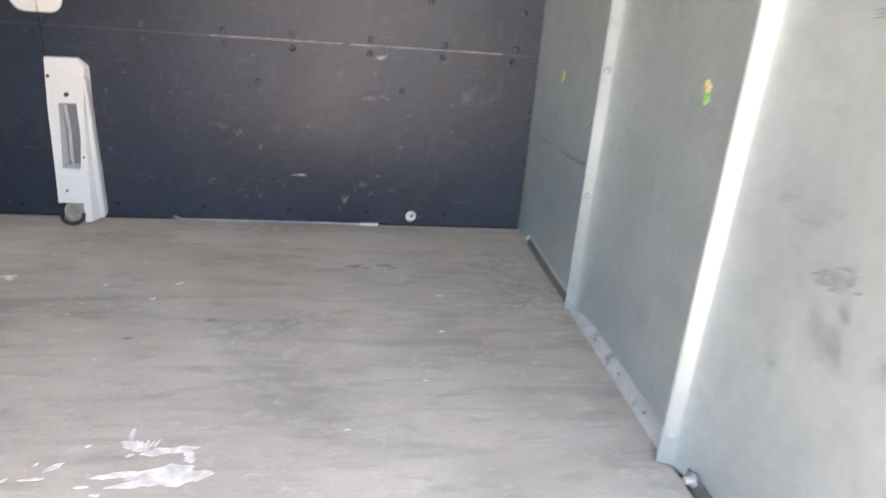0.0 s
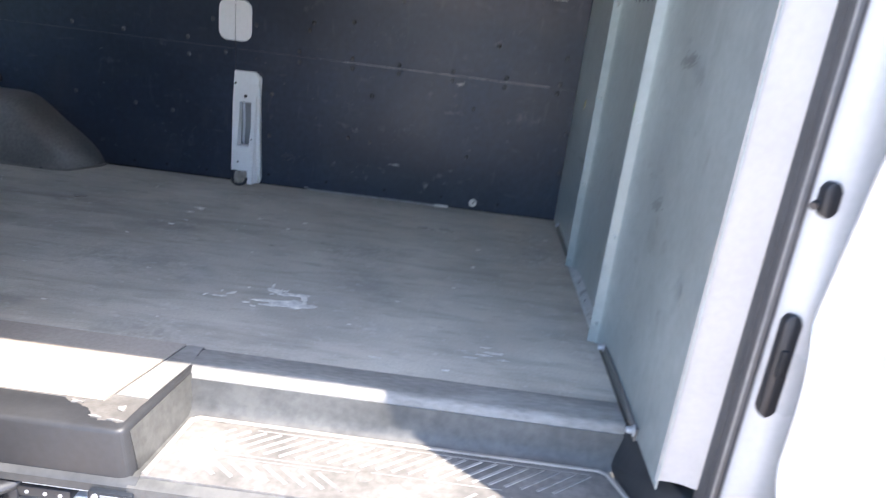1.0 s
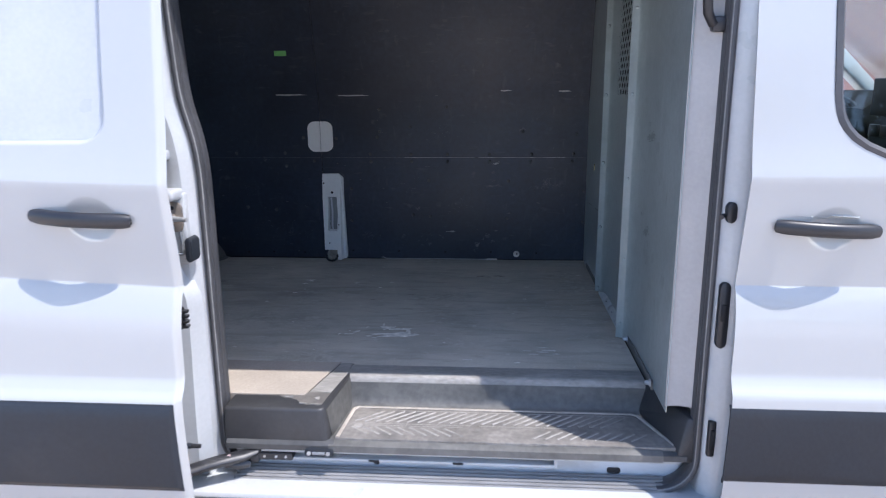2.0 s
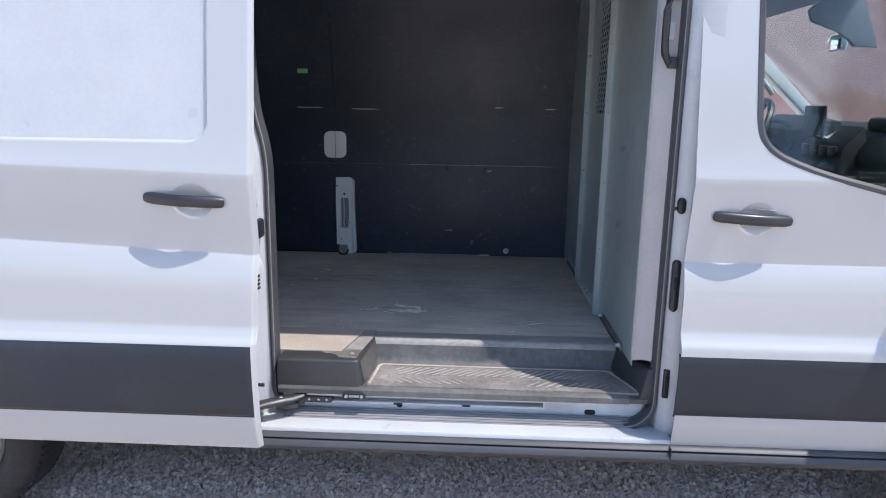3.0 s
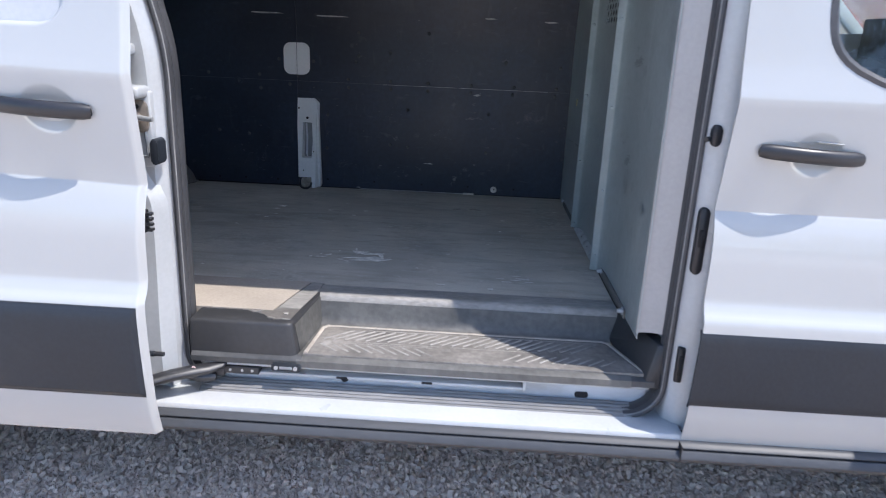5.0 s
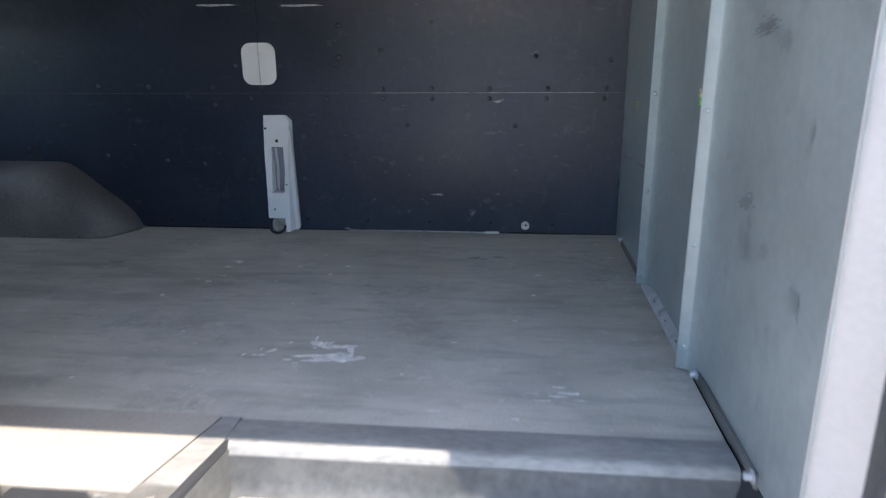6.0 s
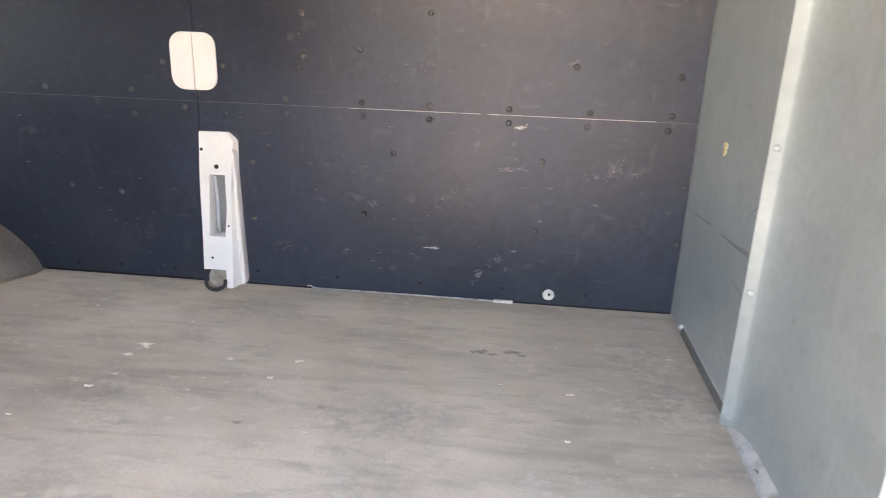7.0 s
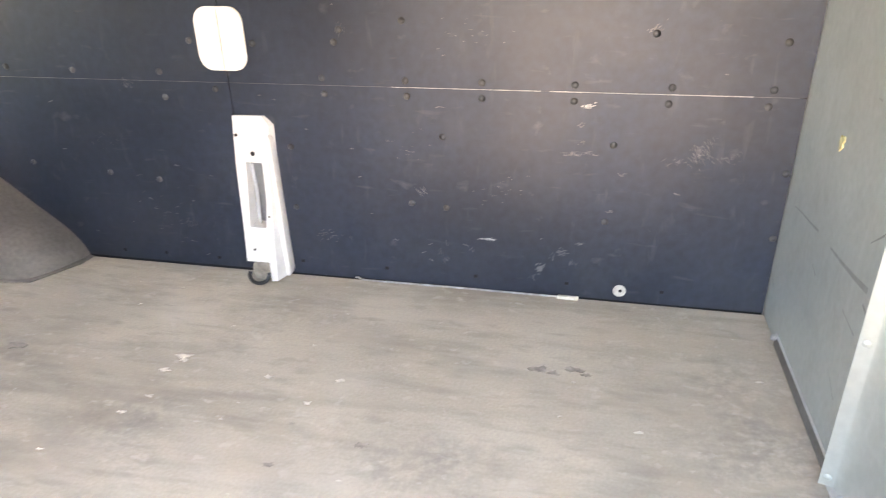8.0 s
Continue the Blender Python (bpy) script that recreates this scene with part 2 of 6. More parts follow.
def glass_material(name, rough):
    m = bpy.data.materials.new(name)
    m.use_nodes = True
    n, l = m.node_tree.nodes, m.node_tree.links
    tr, gl, mx, lw, pw, ml = (n.new("ShaderNode" + k) for k in ("BsdfTransparent", "BsdfGlossy", "MixShader", "LayerWeight", "Math", "Math"))
    tr.inputs["Color"].default_value = (0.84, 0.885, 0.875, 1)
    gl.inputs["Roughness"].default_value = rough
    pw.operation, ml.operation = "POWER", "MULTIPLY_ADD"
    pw.inputs[1].default_value, ml.inputs[1].default_value, ml.inputs[2].default_value = 4.0, 0.4, 0.034
    l.new(lw.outputs["Facing"], pw.inputs[0])
    l.new(pw.outputs[0], ml.inputs[0])
    l.new(ml.outputs[0], mx.inputs["Fac"])
    l.new(tr.outputs["BSDF"], mx.inputs[1])
    l.new(gl.outputs["BSDF"], mx.inputs[2])
    l.new(mx.outputs["Shader"], n["Material Output"].inputs["Surface"])
    return m


GLASS = glass_material("tinted_window_glass", 0.01)
SCREEN = glass_material("dusty_windscreen_glass", 0.25)


# ---- mesh helpers ----
def part(name, bm, mat, parent=None, label="", smooth=40):
    """Links a bmesh as one mesh object, under parent where given."""
    bmesh.ops.recalc_face_normals(bm, faces=bm.faces)
    me = bpy.data.meshes.new(name)
    bm.to_mesh(me)
    bm.free()
    me.materials.append(mat)
    if smooth:
        me.shade_smooth()
        me.set_sharp_from_angle(angle=radians(smooth))
    ob = new(name, me)
    ob.parent = parent
    if label:
        ob["label"] = label
    return ob


def thing(name, label, category, group="", kind=""):
    return tagged(new(name), label, category, group, kind)


def again(name, ob, m, parent):
    """Another object on the same mesh."""
    o = new(name, ob.data)
    o.matrix_basis, o.parent = m, parent
    return o


def box(x0, x1, y0, y1, z0, z1, bevel=0.0, seg=2, bm=None):
    own = bm is None
    bm = bm or bmesh.new()
    r = bmesh.ops.create_cube(bm, size=1)
    for v in r["verts"]:
        v.co = Vector(((x0 + x1) / 2 + v.co.x * (x1 - x0), (y0 + y1) / 2 + v.co.y * (y1 - y0), (z0 + z1) / 2 + v.co.z * (z1 - z0)))
    if bevel:
        edges = list({e for v in r["verts"] for e in v.link_edges})
        bmesh.ops.bevel(bm, geom=edges, offset=bevel, segments=seg, profile=0.5, affect="EDGES")
    return bm


def prism(points, axis, a, b, bevel=0.0, seg=2, bm=None):
    """A polygon of (u, v) pushed from a to b along an axis; u, v are the other two axes in order."""
    bm = bm or bmesh.new()

    def at(u, v, w):
        return {"x": (w, u, v), "y": (u, w, v), "z": (u, v, w)}[axis]

    lo = [bm.verts.new(at(u, v, a)) for u, v in points]
    hi = [bm.verts.new(at(u, v, b)) for u, v in points]
    k = len(points)
    faces = [bm.faces.new(lo), bm.faces.new(hi[::-1])]
    faces += [bm.faces.new((lo[i], hi[i], hi[(i + 1) % k], lo[(i + 1) % k])) for i in range(k)]
    if bevel:
        edges = list({e for f in faces[:2] for e in f.edges})
        bmesh.ops.bevel(bm, geom=edges, offset=bevel, segments=seg, profile=0.5, affect="EDGES")
    return bm


def rounded(x0, x1, z0, z1, r, n=6):
    """Points of a rectangle with round corners."""
    out = []
    for cx, cz, a in ((x1 - r, z1 - r, 0), (x0 + r, z1 - r, 90), (x0 + r, z0 + r, 180), (x1 - r, z0 + r, 270)):
        for i in range(n + 1):
            t = radians(a + 90 * i / n)
            out.append((cx + r * math.cos(t), cz + r * math.sin(t)))
    return out


def grid(nx, nz, place, thick=0.0, bm=None):
    """A sheet of nx by nz points, each set by place(i, k); thick gives it a back."""
    bm = bm or bmesh.new()
    vs = [[bm.verts.new(place(i, k)) for i in range(nx)] for k in range(nz)]
    fs = [bm.faces.new((vs[k][i], vs[k][i + 1], vs[k + 1][i + 1], vs[k + 1][i])) for k in range(nz - 1) for i in range(nx - 1)]
    if thick:
        bmesh.ops.recalc_face_normals(bm, faces=fs)
        bmesh.ops.solidify(bm, geom=fs, thickness=thick)
    return bm


def tube(path, radius, n=8, bm=None, squash=1.0):
    """A round bar along a path of points."""
    bm = bm or bmesh.new()
    pts = [Vector(p) for p in path]
    rings = []
    up = Vector((0.13, 0.21, 0.97))
    for i, p in enumerate(pts):
        t = (pts[min(i + 1, len(pts) - 1)] - pts[max(i - 1, 0)]).normalized()
        u = t.cross(up).normalized()
        v = t.cross(u).normalized()
        rad = radius[i] if isinstance(radius, (list, tuple)) else radius
        rings.append([bm.verts.new(p + u * (rad * math.cos(2 * math.pi * j / n)) + v * (rad * squash * math.sin(2 * math.pi * j / n))) for j in range(n)])
    for a, b in zip(rings, rings[1:]):
        for j in range(n):
            bm.faces.new((a[j], a[(j + 1) % n], b[(j + 1) % n], b[j]))
    bm.faces.new(rings[0][::-1])
    bm.faces.new(rings[-1])
    return bm


def turned(profile, n=32, axis="y", centre=(0, 0, 0), bm=None):
    """A body turned round an axis from (radius, along) points."""
    bm = bm or bmesh.new()
    rings = []
    for r, w in profile:
        ring = []
        for j in range(n):
            c, s_ = r * math.cos(2 * math.pi * j / n), r * math.sin(2 * math.pi * j / n)
            p = {"y": (c, w, s_), "x": (w, c, s_), "z": (c, s_, w)}[axis]
            ring.append(bm.verts.new(Vector(p) + Vector(centre)))
        rings.append(ring)
    for a, b in zip(rings, rings[1:]):
        for j in range(n):
            bm.faces.new((a[j], a[(j + 1) % n], b[(j + 1) % n], b[j]))
    return bm


def smooth_curve(keys):
    """A monotone-free smooth interpolation through (u, v) keys."""
    us, vs = [k[0] for k in keys], [k[1] for k in keys]
    sl = [0.0] * len(us)
    d = [(vs[i + 1] - vs[i]) / (us[i + 1] - us[i]) for i in range(len(us) - 1)]
    sl[0], sl[-1] = d[0], d[-1]
    for i in range(1, len(us) - 1):
        sl[i] = 0.0 if d[i - 1] * d[i] <= 0 else 2 * d[i - 1] * d[i] / (d[i - 1] + d[i])

    def f(u):
        if u <= us[0]:
            return vs[0]
        if u >= us[-1]:
            return vs[-1]
        i = max(j for j in range(len(us) - 1) if us[j] <= u)
        h = us[i + 1] - us[i]
        t = (u - us[i]) / h
        return ((1 + 2 * t) * (1 - t) ** 2 * vs[i] + t * (1 - t) ** 2 * h * sl[i]
                + t * t * (3 - 2 * t) * vs[i + 1] + t * t * (t - 1) * h * sl[i + 1])

    return f


def step01(a, b, v):
    t = min(1, max(0, (v - a) / (b - a)))
    return t * t * (3 - 2 * t)


# ---- the van: shared lines ----
FLOOR, FAR, WIDTH = 0.64, 1.89, 2.02
FRONT_AXLE, REAR_AXLE, AXLE_Z = 2.68, -1.07, 0.35
skin = smooth_curve([(0.34, 0.05), (0.42, 0.022), (0.53, 0.0), (0.74, -0.012), (0.772, -0.011), (0.80, 0.005), (0.83, 0.0150), (0.87, 0.0150),
                     (0.92, 0.0152), (0.96, 0.0188), (0.99, 0.0252), (1.02, 0.0340), (1.040, 0.0418), (1.0475, 0.0450), (1.053, 0.0444), (1.2, 0.0205), (1.28, 0.0075), (1.309, 0.0028),
                     (1.316, 0.0024), (1.323, 0.0036), (1.345, 0.0085), (1.40, 0.019),
                     (1.6, 0.045), (1.9, 0.09), (2.05, 0.12), (2.30, 0.20), (2.42, 0.30), (2.47, 0.42), (2.50, 0.62), (2.51, 1.01)])
seal_left = smooth_curve([(0.3, 0.100), (1.28, 0.101), (1.34, 0.098), (1.40, 0.090), (1.45, 0.078), (1.5, 0.067), (1.56, 0.061), (1.62, 0.058), (1.74, 0.053), (2.1, 0.049)])


def zrows(z0, z1, step=0.012):
    k = max(2, round((z1 - z0) / step) + 1)
    return [z0 + (z1 - z0) * i / (k - 1) for i in range(k)]


def dent(x, z, cx, cz, rx, rz, depth):
    """A shallow dish, as behind a door handle: a long slope from the top, a steep shelf below."""
    u, v = (x - cx) / rx, (z - cz) / rz
    if u * u + v * v >= 1:
        return 0.0
    half = math.sqrt(1 - u * u)
    s = (v + half) / (2 * half)
    return depth * half ** 0.7 * (s / 0.4 if s < 0.4 else (1 - s) / 0.6)


def leaned(bm):
    """Lets a flat piece follow the inward lean of the upper side."""
    for v in bm.verts:
        v.co.y += skin(v.co.z) - skin(1.5)
    return bm


van = thing("cargo_van", "white panel van parked on gravel with its side door slid open", "van")


def side_sheet(rows, left, right, nx, y_of, thick=0.004):
    """A body sheet between two edges that depend on the height."""
    def place(i, k):
        z = rows[k]
        x = left(z) + (right(z) - left(z)) * i / (nx - 1)
        return (x, y_of(x, z), z)
    return grid(nx, len(rows), place, thick)


def arch_x(z, cx, r, side):
    d = z - AXLE_Z
    return cx + side * math.sqrt(max(r * r - d * d, 0.0)) if abs(d) < r else cx


# front door, lower part and rear upright of its window
win_edge = smooth_curve([(1.225, 2.36), (1.245, 2.22), (1.275, 2.09), (1.30, 1.99), (1.33, 1.87), (1.36, 1.78), (1.39, 1.715), (1.42, 1.68), (1.46, 1.66), (1.52, 1.652), (2.0, 1.64)])


def door_right(z):
    if z < AXLE_Z + 0.5:
        return arch_x(z, FRONT_AXLE, 0.493, -1)
    if z < 1.225:
        return 2.68
    return win_edge(z)


front_door = part("front_door", side_sheet(
    zrows(0.425, 1.02, 0.007)[:-1] + zrows(1.02, 1.225, 0.0025), lambda z: 1.474, lambda z: min(door_right(z), 2.62), 260,
    lambda x, z: skin(z) + dent(x, z, 1.676, 1.195, 0.057, 0.054, 0.019)), WHITE, van, "white front door with dark lower moulding")
part("window_surround", side_sheet(zrows(1.225, 1.35, 0.003) + zrows(1.358, 2.02, 0.008), lambda z: 1.474, lambda z: win_edge(z), 150,
     lambda x, z: skin(z) + dent(x, z, 1.676, 1.195, 0.057, 0.054, 0.019)), WHITE, front_door)
part("moulding", side_sheet(zrows(0.535, 0.757, 0.012), lambda z: 1.470, lambda z: arch_x(z, FRONT_AXLE, 0.495, -1), 30,
     lambda x, z: skin(z) - 0.009 + 0.008 * (step01(0.735, 0.757, z) + 1 - step01(0.535, 0.555, z)), 0.006), GREY, front_door, "dark grey plastic rubbing strip")


def handle(parent, cx, cz, y):
    """A pull handle: rounded bar on two feet, black."""
    path = [(cx + u, y - 0.037 + 0.028 * abs(u / 0.115) ** 1.7, cz - 0.05 * u) for u in [i * 0.115 / 8 for i in range(-8, 9)]]
    rad = [0.0178 if abs(i) < 7 else (0.0172, 0.0145)[abs(i) - 7] for i in range(-8, 9)]
    bm = tube(path, rad, 16)
    for v in bm.verts:
        v.co.y = y - 0.03 + (v.co.y - (y - 0.03)) * 0.75
    box(cx - 0.118, cx - 0.075, y - 0.018, y + 0.01, cz - 0.007, cz + 0.016, 0.006, 2, bm)
    box(cx + 0.075, cx + 0.118, y - 0.018, y + 0.01, cz - 0.016, cz + 0.007, 0.006, 2, bm)
    return part("door_handle", bm, BLACK, parent, "black plastic pull handle")


handle(front_door, 1.66, 1.195, 0.028)
pane = part("window_pane", side_sheet(zrows(1.2, 1.95, 0.05), lambda z: 1.60 + max(0.0, 1.36 - z) * 1.6, lambda z: 2.74 if z < 1.35 else 2.74 - (z - 1.35) * 1.3, 6,
            lambda x, z: skin(z) + 0.022, 0.004), GLASS, front_door, "tinted side window glass")
pane.visible_shadow = False
gasket_path = [(win_edge(z) + 0.004, skin(z) + 0.004, z) for z in zrows(1.226, 2.0, 0.02)]
part("window_gasket", tube([(2.62, skin(1.2) + 0.004, 1.19)] + gasket_path, 0.013, 6), RUBBER, front_door, "black rubber window seal")
part("window_bar", side_sheet(zrows(1.23, 1.96, 0.03), lambda z: 2.093 - 0.118 * (z - 1.24), lambda z: 2.127 - 0.118 * (z - 1.24), 3, lambda x, z: skin(z) + 0.006, 0.012), BLACK, front_door, "black upright bar in the window")
part("mirror_foot", box(2.53, 2.72, 0.0, 0.03, 1.215, 1.30, 0.012), GREY, front_door, "grey mirror base")

# wing mirror
mirror = part("wing_mirror", box(2.43, 2.60, -0.30, -0.045, 1.285, 1.60, 0.018, 3), BLACK, van, "large black wing mirror")
part("mirror_glass", box(2.424, 2.434, -0.275, -0.07, 1.31, 1.575, 0.003), BOLT, mirror)
part("mirror_arm", tube([(2.60, 0.03, 1.27), (2.58, -0.03, 1.29), (2.54, -0.08, 1.33)], 0.03, 10), BLACK, mirror)

# front wing, bonnet, screen and nose beyond the view
part("front_wing", side_sheet(zrows(0.36, 1.22, 0.03), lambda z: (arch_x(z, FRONT_AXLE, 0.505, 1) if z < AXLE_Z + 0.5 else 2.622), lambda z: 3.42 + 0.1 * (1.22 - z), 24,
     lambda x, z: skin(z) + 0.25 * step01(3.0, 3.6, x) ** 2), WHITE, van)
part("arch_trim", prism([(FRONT_AXLE + 0.500 * math.cos(radians(a)), AXLE_Z + 0.500 * math.sin(radians(a))) for a in range(8, 173, 6)]
     + [(FRONT_AXLE + 0.438 * math.cos(radians(a)), AXLE_Z + 0.438 * math.sin(radians(a))) for a in range(170, 6, -6)], "y", -0.022, 0.05, 0.01), GREY, van, "dark grey wheel arch trim")
part("wheel_housing", prism([(FRONT_AXLE + 0.445 * math.cos(radians(a)), AXLE_Z + 0.445 * math.sin(radians(a))) for a in range(0, 181, 9)]
     + [(FRONT_AXLE + 0.43 * math.cos(radians(a)), AXLE_Z + 0.43 * math.sin(radians(a))) for a in range(180, -1, -9)], "y", 0.02, 0.42), DARK, van)
part("housing_back", box(2.23, 3.13, 0.40, 0.43, 0.25, 0.85), DARK, van)
part("front_pillar", leaned(prism([(2.82, 1.22), (2.95, 1.22), (2.45, 1.72), (2.10, 2.12), (1.62, 2.12), (1.62, 2.0), (1.93, 2.0), (2.20, 1.82), (2.36, 1.70), (2.66, 1.45)], "y", 0.03, 0.11, 0.012)), WHITE, van)
part("pillar_gasket", leaned(prism([(2.72, 1.20), (2.84, 1.20), (2.67, 1.45), (2.37, 1.70), (2.21, 1.82), (1.93, 2.005), (1.63, 2.005), (1.63, 1.955), (1.90, 1.955), (2.17, 1.785), (2.33, 1.665), (2.62, 1.42)], "y", 0.034, 0.06)), RUBBER, van)
# Brighter white than the near pillar, standing in for sun through the screen.
part("far_front_pillar", prism([(2.775, 1.36), (2.86, 1.36), (2.35, 1.86), (2.13, 2.08), (2.05, 2.08), (2.275, 1.84)], "y", WIDTH - 0.16, WIDTH - 0.07, 0.012), BODY_INSIDE, van)
bonnet = grid(12, 14, lambda i, k: (2.92 + 0.68 * k / 13, 0.09 + (WIDTH - 0.18) * i / 11, 1.36 - 0.3 * (k / 13) ** 2 - 0.06 * (i / 5.5 - 1) ** 4), 0.004)
part("bonnet", bonnet, WHITE, van)
part("nose", grid(14, 10, lambda i, k: (3.60 + 0.12 * math.sin(k / 9 * 2.4) - 0.22 * abs(i / 6.5 - 1) ** 4, 0.07 + (WIDTH - 0.14) * i / 13, 1.03 - 0.73 * k / 9), 0.004), WHITE, van)
screen = part("windscreen", grid(10, 10, lambda i, k: (2.92 - 0.84 * k / 9 + 0.04 * (1 - (i / 4.5 - 1) ** 2), 0.13 + (WIDTH - 0.26) * i / 9, 1.36 + 0.74 * k / 9), 0.005), SCREEN, van)
screen.visible_shadow = False

# upper side above the openings, roof, far side, rear
part("side_header", side_sheet(zrows(1.99, 2.30, 0.03), lambda z: -2.25, lambda z: 2.10, 40, lambda x, z: skin(z)), WHITE, van)
roof_rows = zrows(0, 1, 0.04)


def roof_place(i, k):
    x = -2.25 + 4.35 * i / 29
    u = roof_rows[k]
    a = min(u, 1 - u)
    z = 2.30 + 0.22 * math.sin(min(a * 4, 1) * math.pi / 2)
    y = skin(2.30) + (WIDTH - 2 * skin(2.30)) * (u if a > 0.25 else (0.25 * (a * 4) ** 1.6 if u < 0.5 else 1 - 0.25 * (a * 4) ** 1.6))
    return (x, y, z - 0.02 * step01(1.5, 2.1, x))


part("roof", grid(30, len(roof_rows), roof_place, 0.004), WHITE, van)
part("far_side", side_sheet(zrows(0.36, 2.31, 0.05), lambda z: -2.25, lambda z: 1.62, 30, lambda x, z: WIDTH - skin(z)), WHITE, van)
part("far_door", side_sheet(zrows(0.36, 1.28, 0.05), lambda z: 1.62, lambda z: 2.22 if z < 0.86 else 2.7, 14, lambda x, z: WIDTH - skin(z)), WHITE, van)
part("far_header", side_sheet(zrows(1.96, 2.31, 0.05), lambda z: 1.62, lambda z: 2.10, 6, lambda x, z: WIDTH - skin(z)), WHITE, van)
part("far_wing", side_sheet(zrows(0.86, 1.22, 0.05), lambda z: 2.70, lambda z: 3.45, 10, lambda x, z: WIDTH - skin(z) - 0.25 * step01(3.0, 3.6, x) ** 2), WHITE, van)
REAR_PANES = ((0.24, 0.94), (1.08, 1.78))
REAR_SILL, REAR_HEAD = 1.22, 2.06
for y0, y1, inner in ((0.02, WIDTH / 2 - 0.003, 0), (WIDTH / 2 + 0.003, WIDTH - 0.02, 1)):
    w0, w1 = REAR_PANES[inner]
    leaf = box(-2.29, -2.25, y0 + 0.0, y1, 0.40, REAR_SILL, 0.008)
    box(-2.29, -2.25, y0 + 0.16 * (1 - inner), y1 - 0.16 * inner, REAR_HEAD, 2.36, 0.008, 2, leaf)
    box(-2.29, -2.25, y0 + 0.05 * (1 - inner), w0, REAR_SILL, REAR_HEAD, 0.004, 1, leaf)
    box(-2.29, -2.25, w1, y1 - 0.05 * inner, REAR_SILL, REAR_HEAD, 0.004, 1, leaf)
    leaf = part("rear_door", leaf, WHITE, van, "white glazed rear door")
    glazing = part("rear_pane", box(-2.275, -2.270, w0 - 0.01, w1 + 0.01, REAR_SILL - 0.01, REAR_HEAD + 0.01), GLASS, leaf, "tinted rear window")
    glazing.visible_shadow = False
part("underbody", box(-2.2, 3.4, 0.43, 1.6, 0.30, 0.40, 0.02), ARCH, van)
part("load_bed", box(-2.2, 2.25, 0.20, 1.95, 0.44, 0.53), ARCH, van)

# near side behind the opening: quarter panel with rear arch, and the shut face of the rear pillar
part("rear_quarter", side_sheet(zrows(AXLE_Z + 0.47, 2.0, 0.03), lambda z: -2.25, lambda z: seal_left(z) - 0.16, 60, lambda x, z: skin(z) + 0.012), WHITE, van)
part("quarter_skirt", side_sheet(zrows(0.37, AXLE_Z + 0.47, 0.03), lambda z: arch_x(z, REAR_AXLE, 0.475, 1), lambda z: -0.03, 20, lambda x, z: skin(z) + 0.012), WHITE, van)
part("rear_skirt", side_sheet(zrows(0.37, AXLE_Z + 0.47, 0.03), lambda z: -2.25, lambda z: arch_x(z, REAR_AXLE, 0.475, -1), 20, lambda x, z: skin(z) + 0.012), WHITE, van)
part("rear_housing", prism([(REAR_AXLE + 0.475 * math.cos(radians(a)), AXLE_Z + 0.475 * math.sin(radians(a))) for a in range(0, 181, 9)]
     + [(REAR_AXLE + 0.46 * math.cos(radians(a)), AXLE_Z + 0.46 * math.sin(radians(a))) for a in range(180, -1, -9)], "y", 0.02, 0.42), DARK, van)


rear_pillar = part("rear_pillar", side_sheet(zrows(0.40, 2.02, 0.02), lambda z: seal_left(z) - 0.20, lambda z: seal_left(z) + 0.006, 16,
                   lambda x, z: 0.145 - 0.035 * step01(seal_left(z) - 0.012, seal_left(z) - 0.04, x) + 0.22 * min(max(seal_left(z) - 0.04 - x, 0.0), 0.075) - 0.076 * step01(seal_left(z) - 0.115, seal_left(z) - 0.185, x)), JAMB, van, "white painted shut face of the rear pillar")

# ---- sliding door, slid back along the outside ----
OUT = -0.165
DOOR_X0, DOOR_X1 = -1.18, 0.145


def uneven(lo, hi, fine_at, fine, coarse, reach=0.03):
    """Sample places from lo to hi, closer together near fine_at."""
    out, v = [lo], lo
    while v < hi - 1e-6:
        v += fine if any(abs(v - f) < reach for f in fine_at) else coarse
        out.append(min(v, hi))
    return out


sd_x = uneven(DOOR_X0, DOOR_X1, (0.01, -0.035, -0.085, 0.01, 0.125), 0.004, 0.014, 0.045)
sd_z = uneven(0.447, 2.02, (1.238, 1.41, 1.275, 1.195, 1.32, 1.09, 0.82), 0.003, 0.014, 0.035)


def outer(z, x=0.11):
    """Outside of the sliding door, which hangs a little higher than the front door; its creases climb to the rear."""
    t = step01(1.1, 1.3, z)
    climb = (0.046 - 0.016 * t) * (0.29 - 0.36 * t - x) * step01(0.82, 1.0, z) * (1 - step01(1.32, 1.40, z))
    return OUT + skin(z - climb - 0.026 + 0.018 * step01(0.9, 1.25, z))


def edge_lean(x, z):
    """The front edge leans forward with the height."""
    return x + 0.010 * step01(0.75, 1.35, z) * step01(-0.1, 0.1, x)


def sliding_y(x, z):
    y = outer(z, x) + dent(x, z, -0.033, 1.238, 0.057, 0.054, 0.019)
    # the blanked window: a shallow panel with a round corner
    rx, rz, r = 0.018, 1.408, 0.06
    dx, dz = x - (rx - r), (rz + r) - z
    d = (math.hypot(max(dx, 0), max(dz, 0)) + min(max(dx, dz), 0)) - r
    y += 0.016 * (1 - step01(-0.011, 0.0, d))
    # rolled front edge
    y += 0.018 * step01(DOOR_X1 - 0.016, DOOR_X1, x) ** 2
    return y


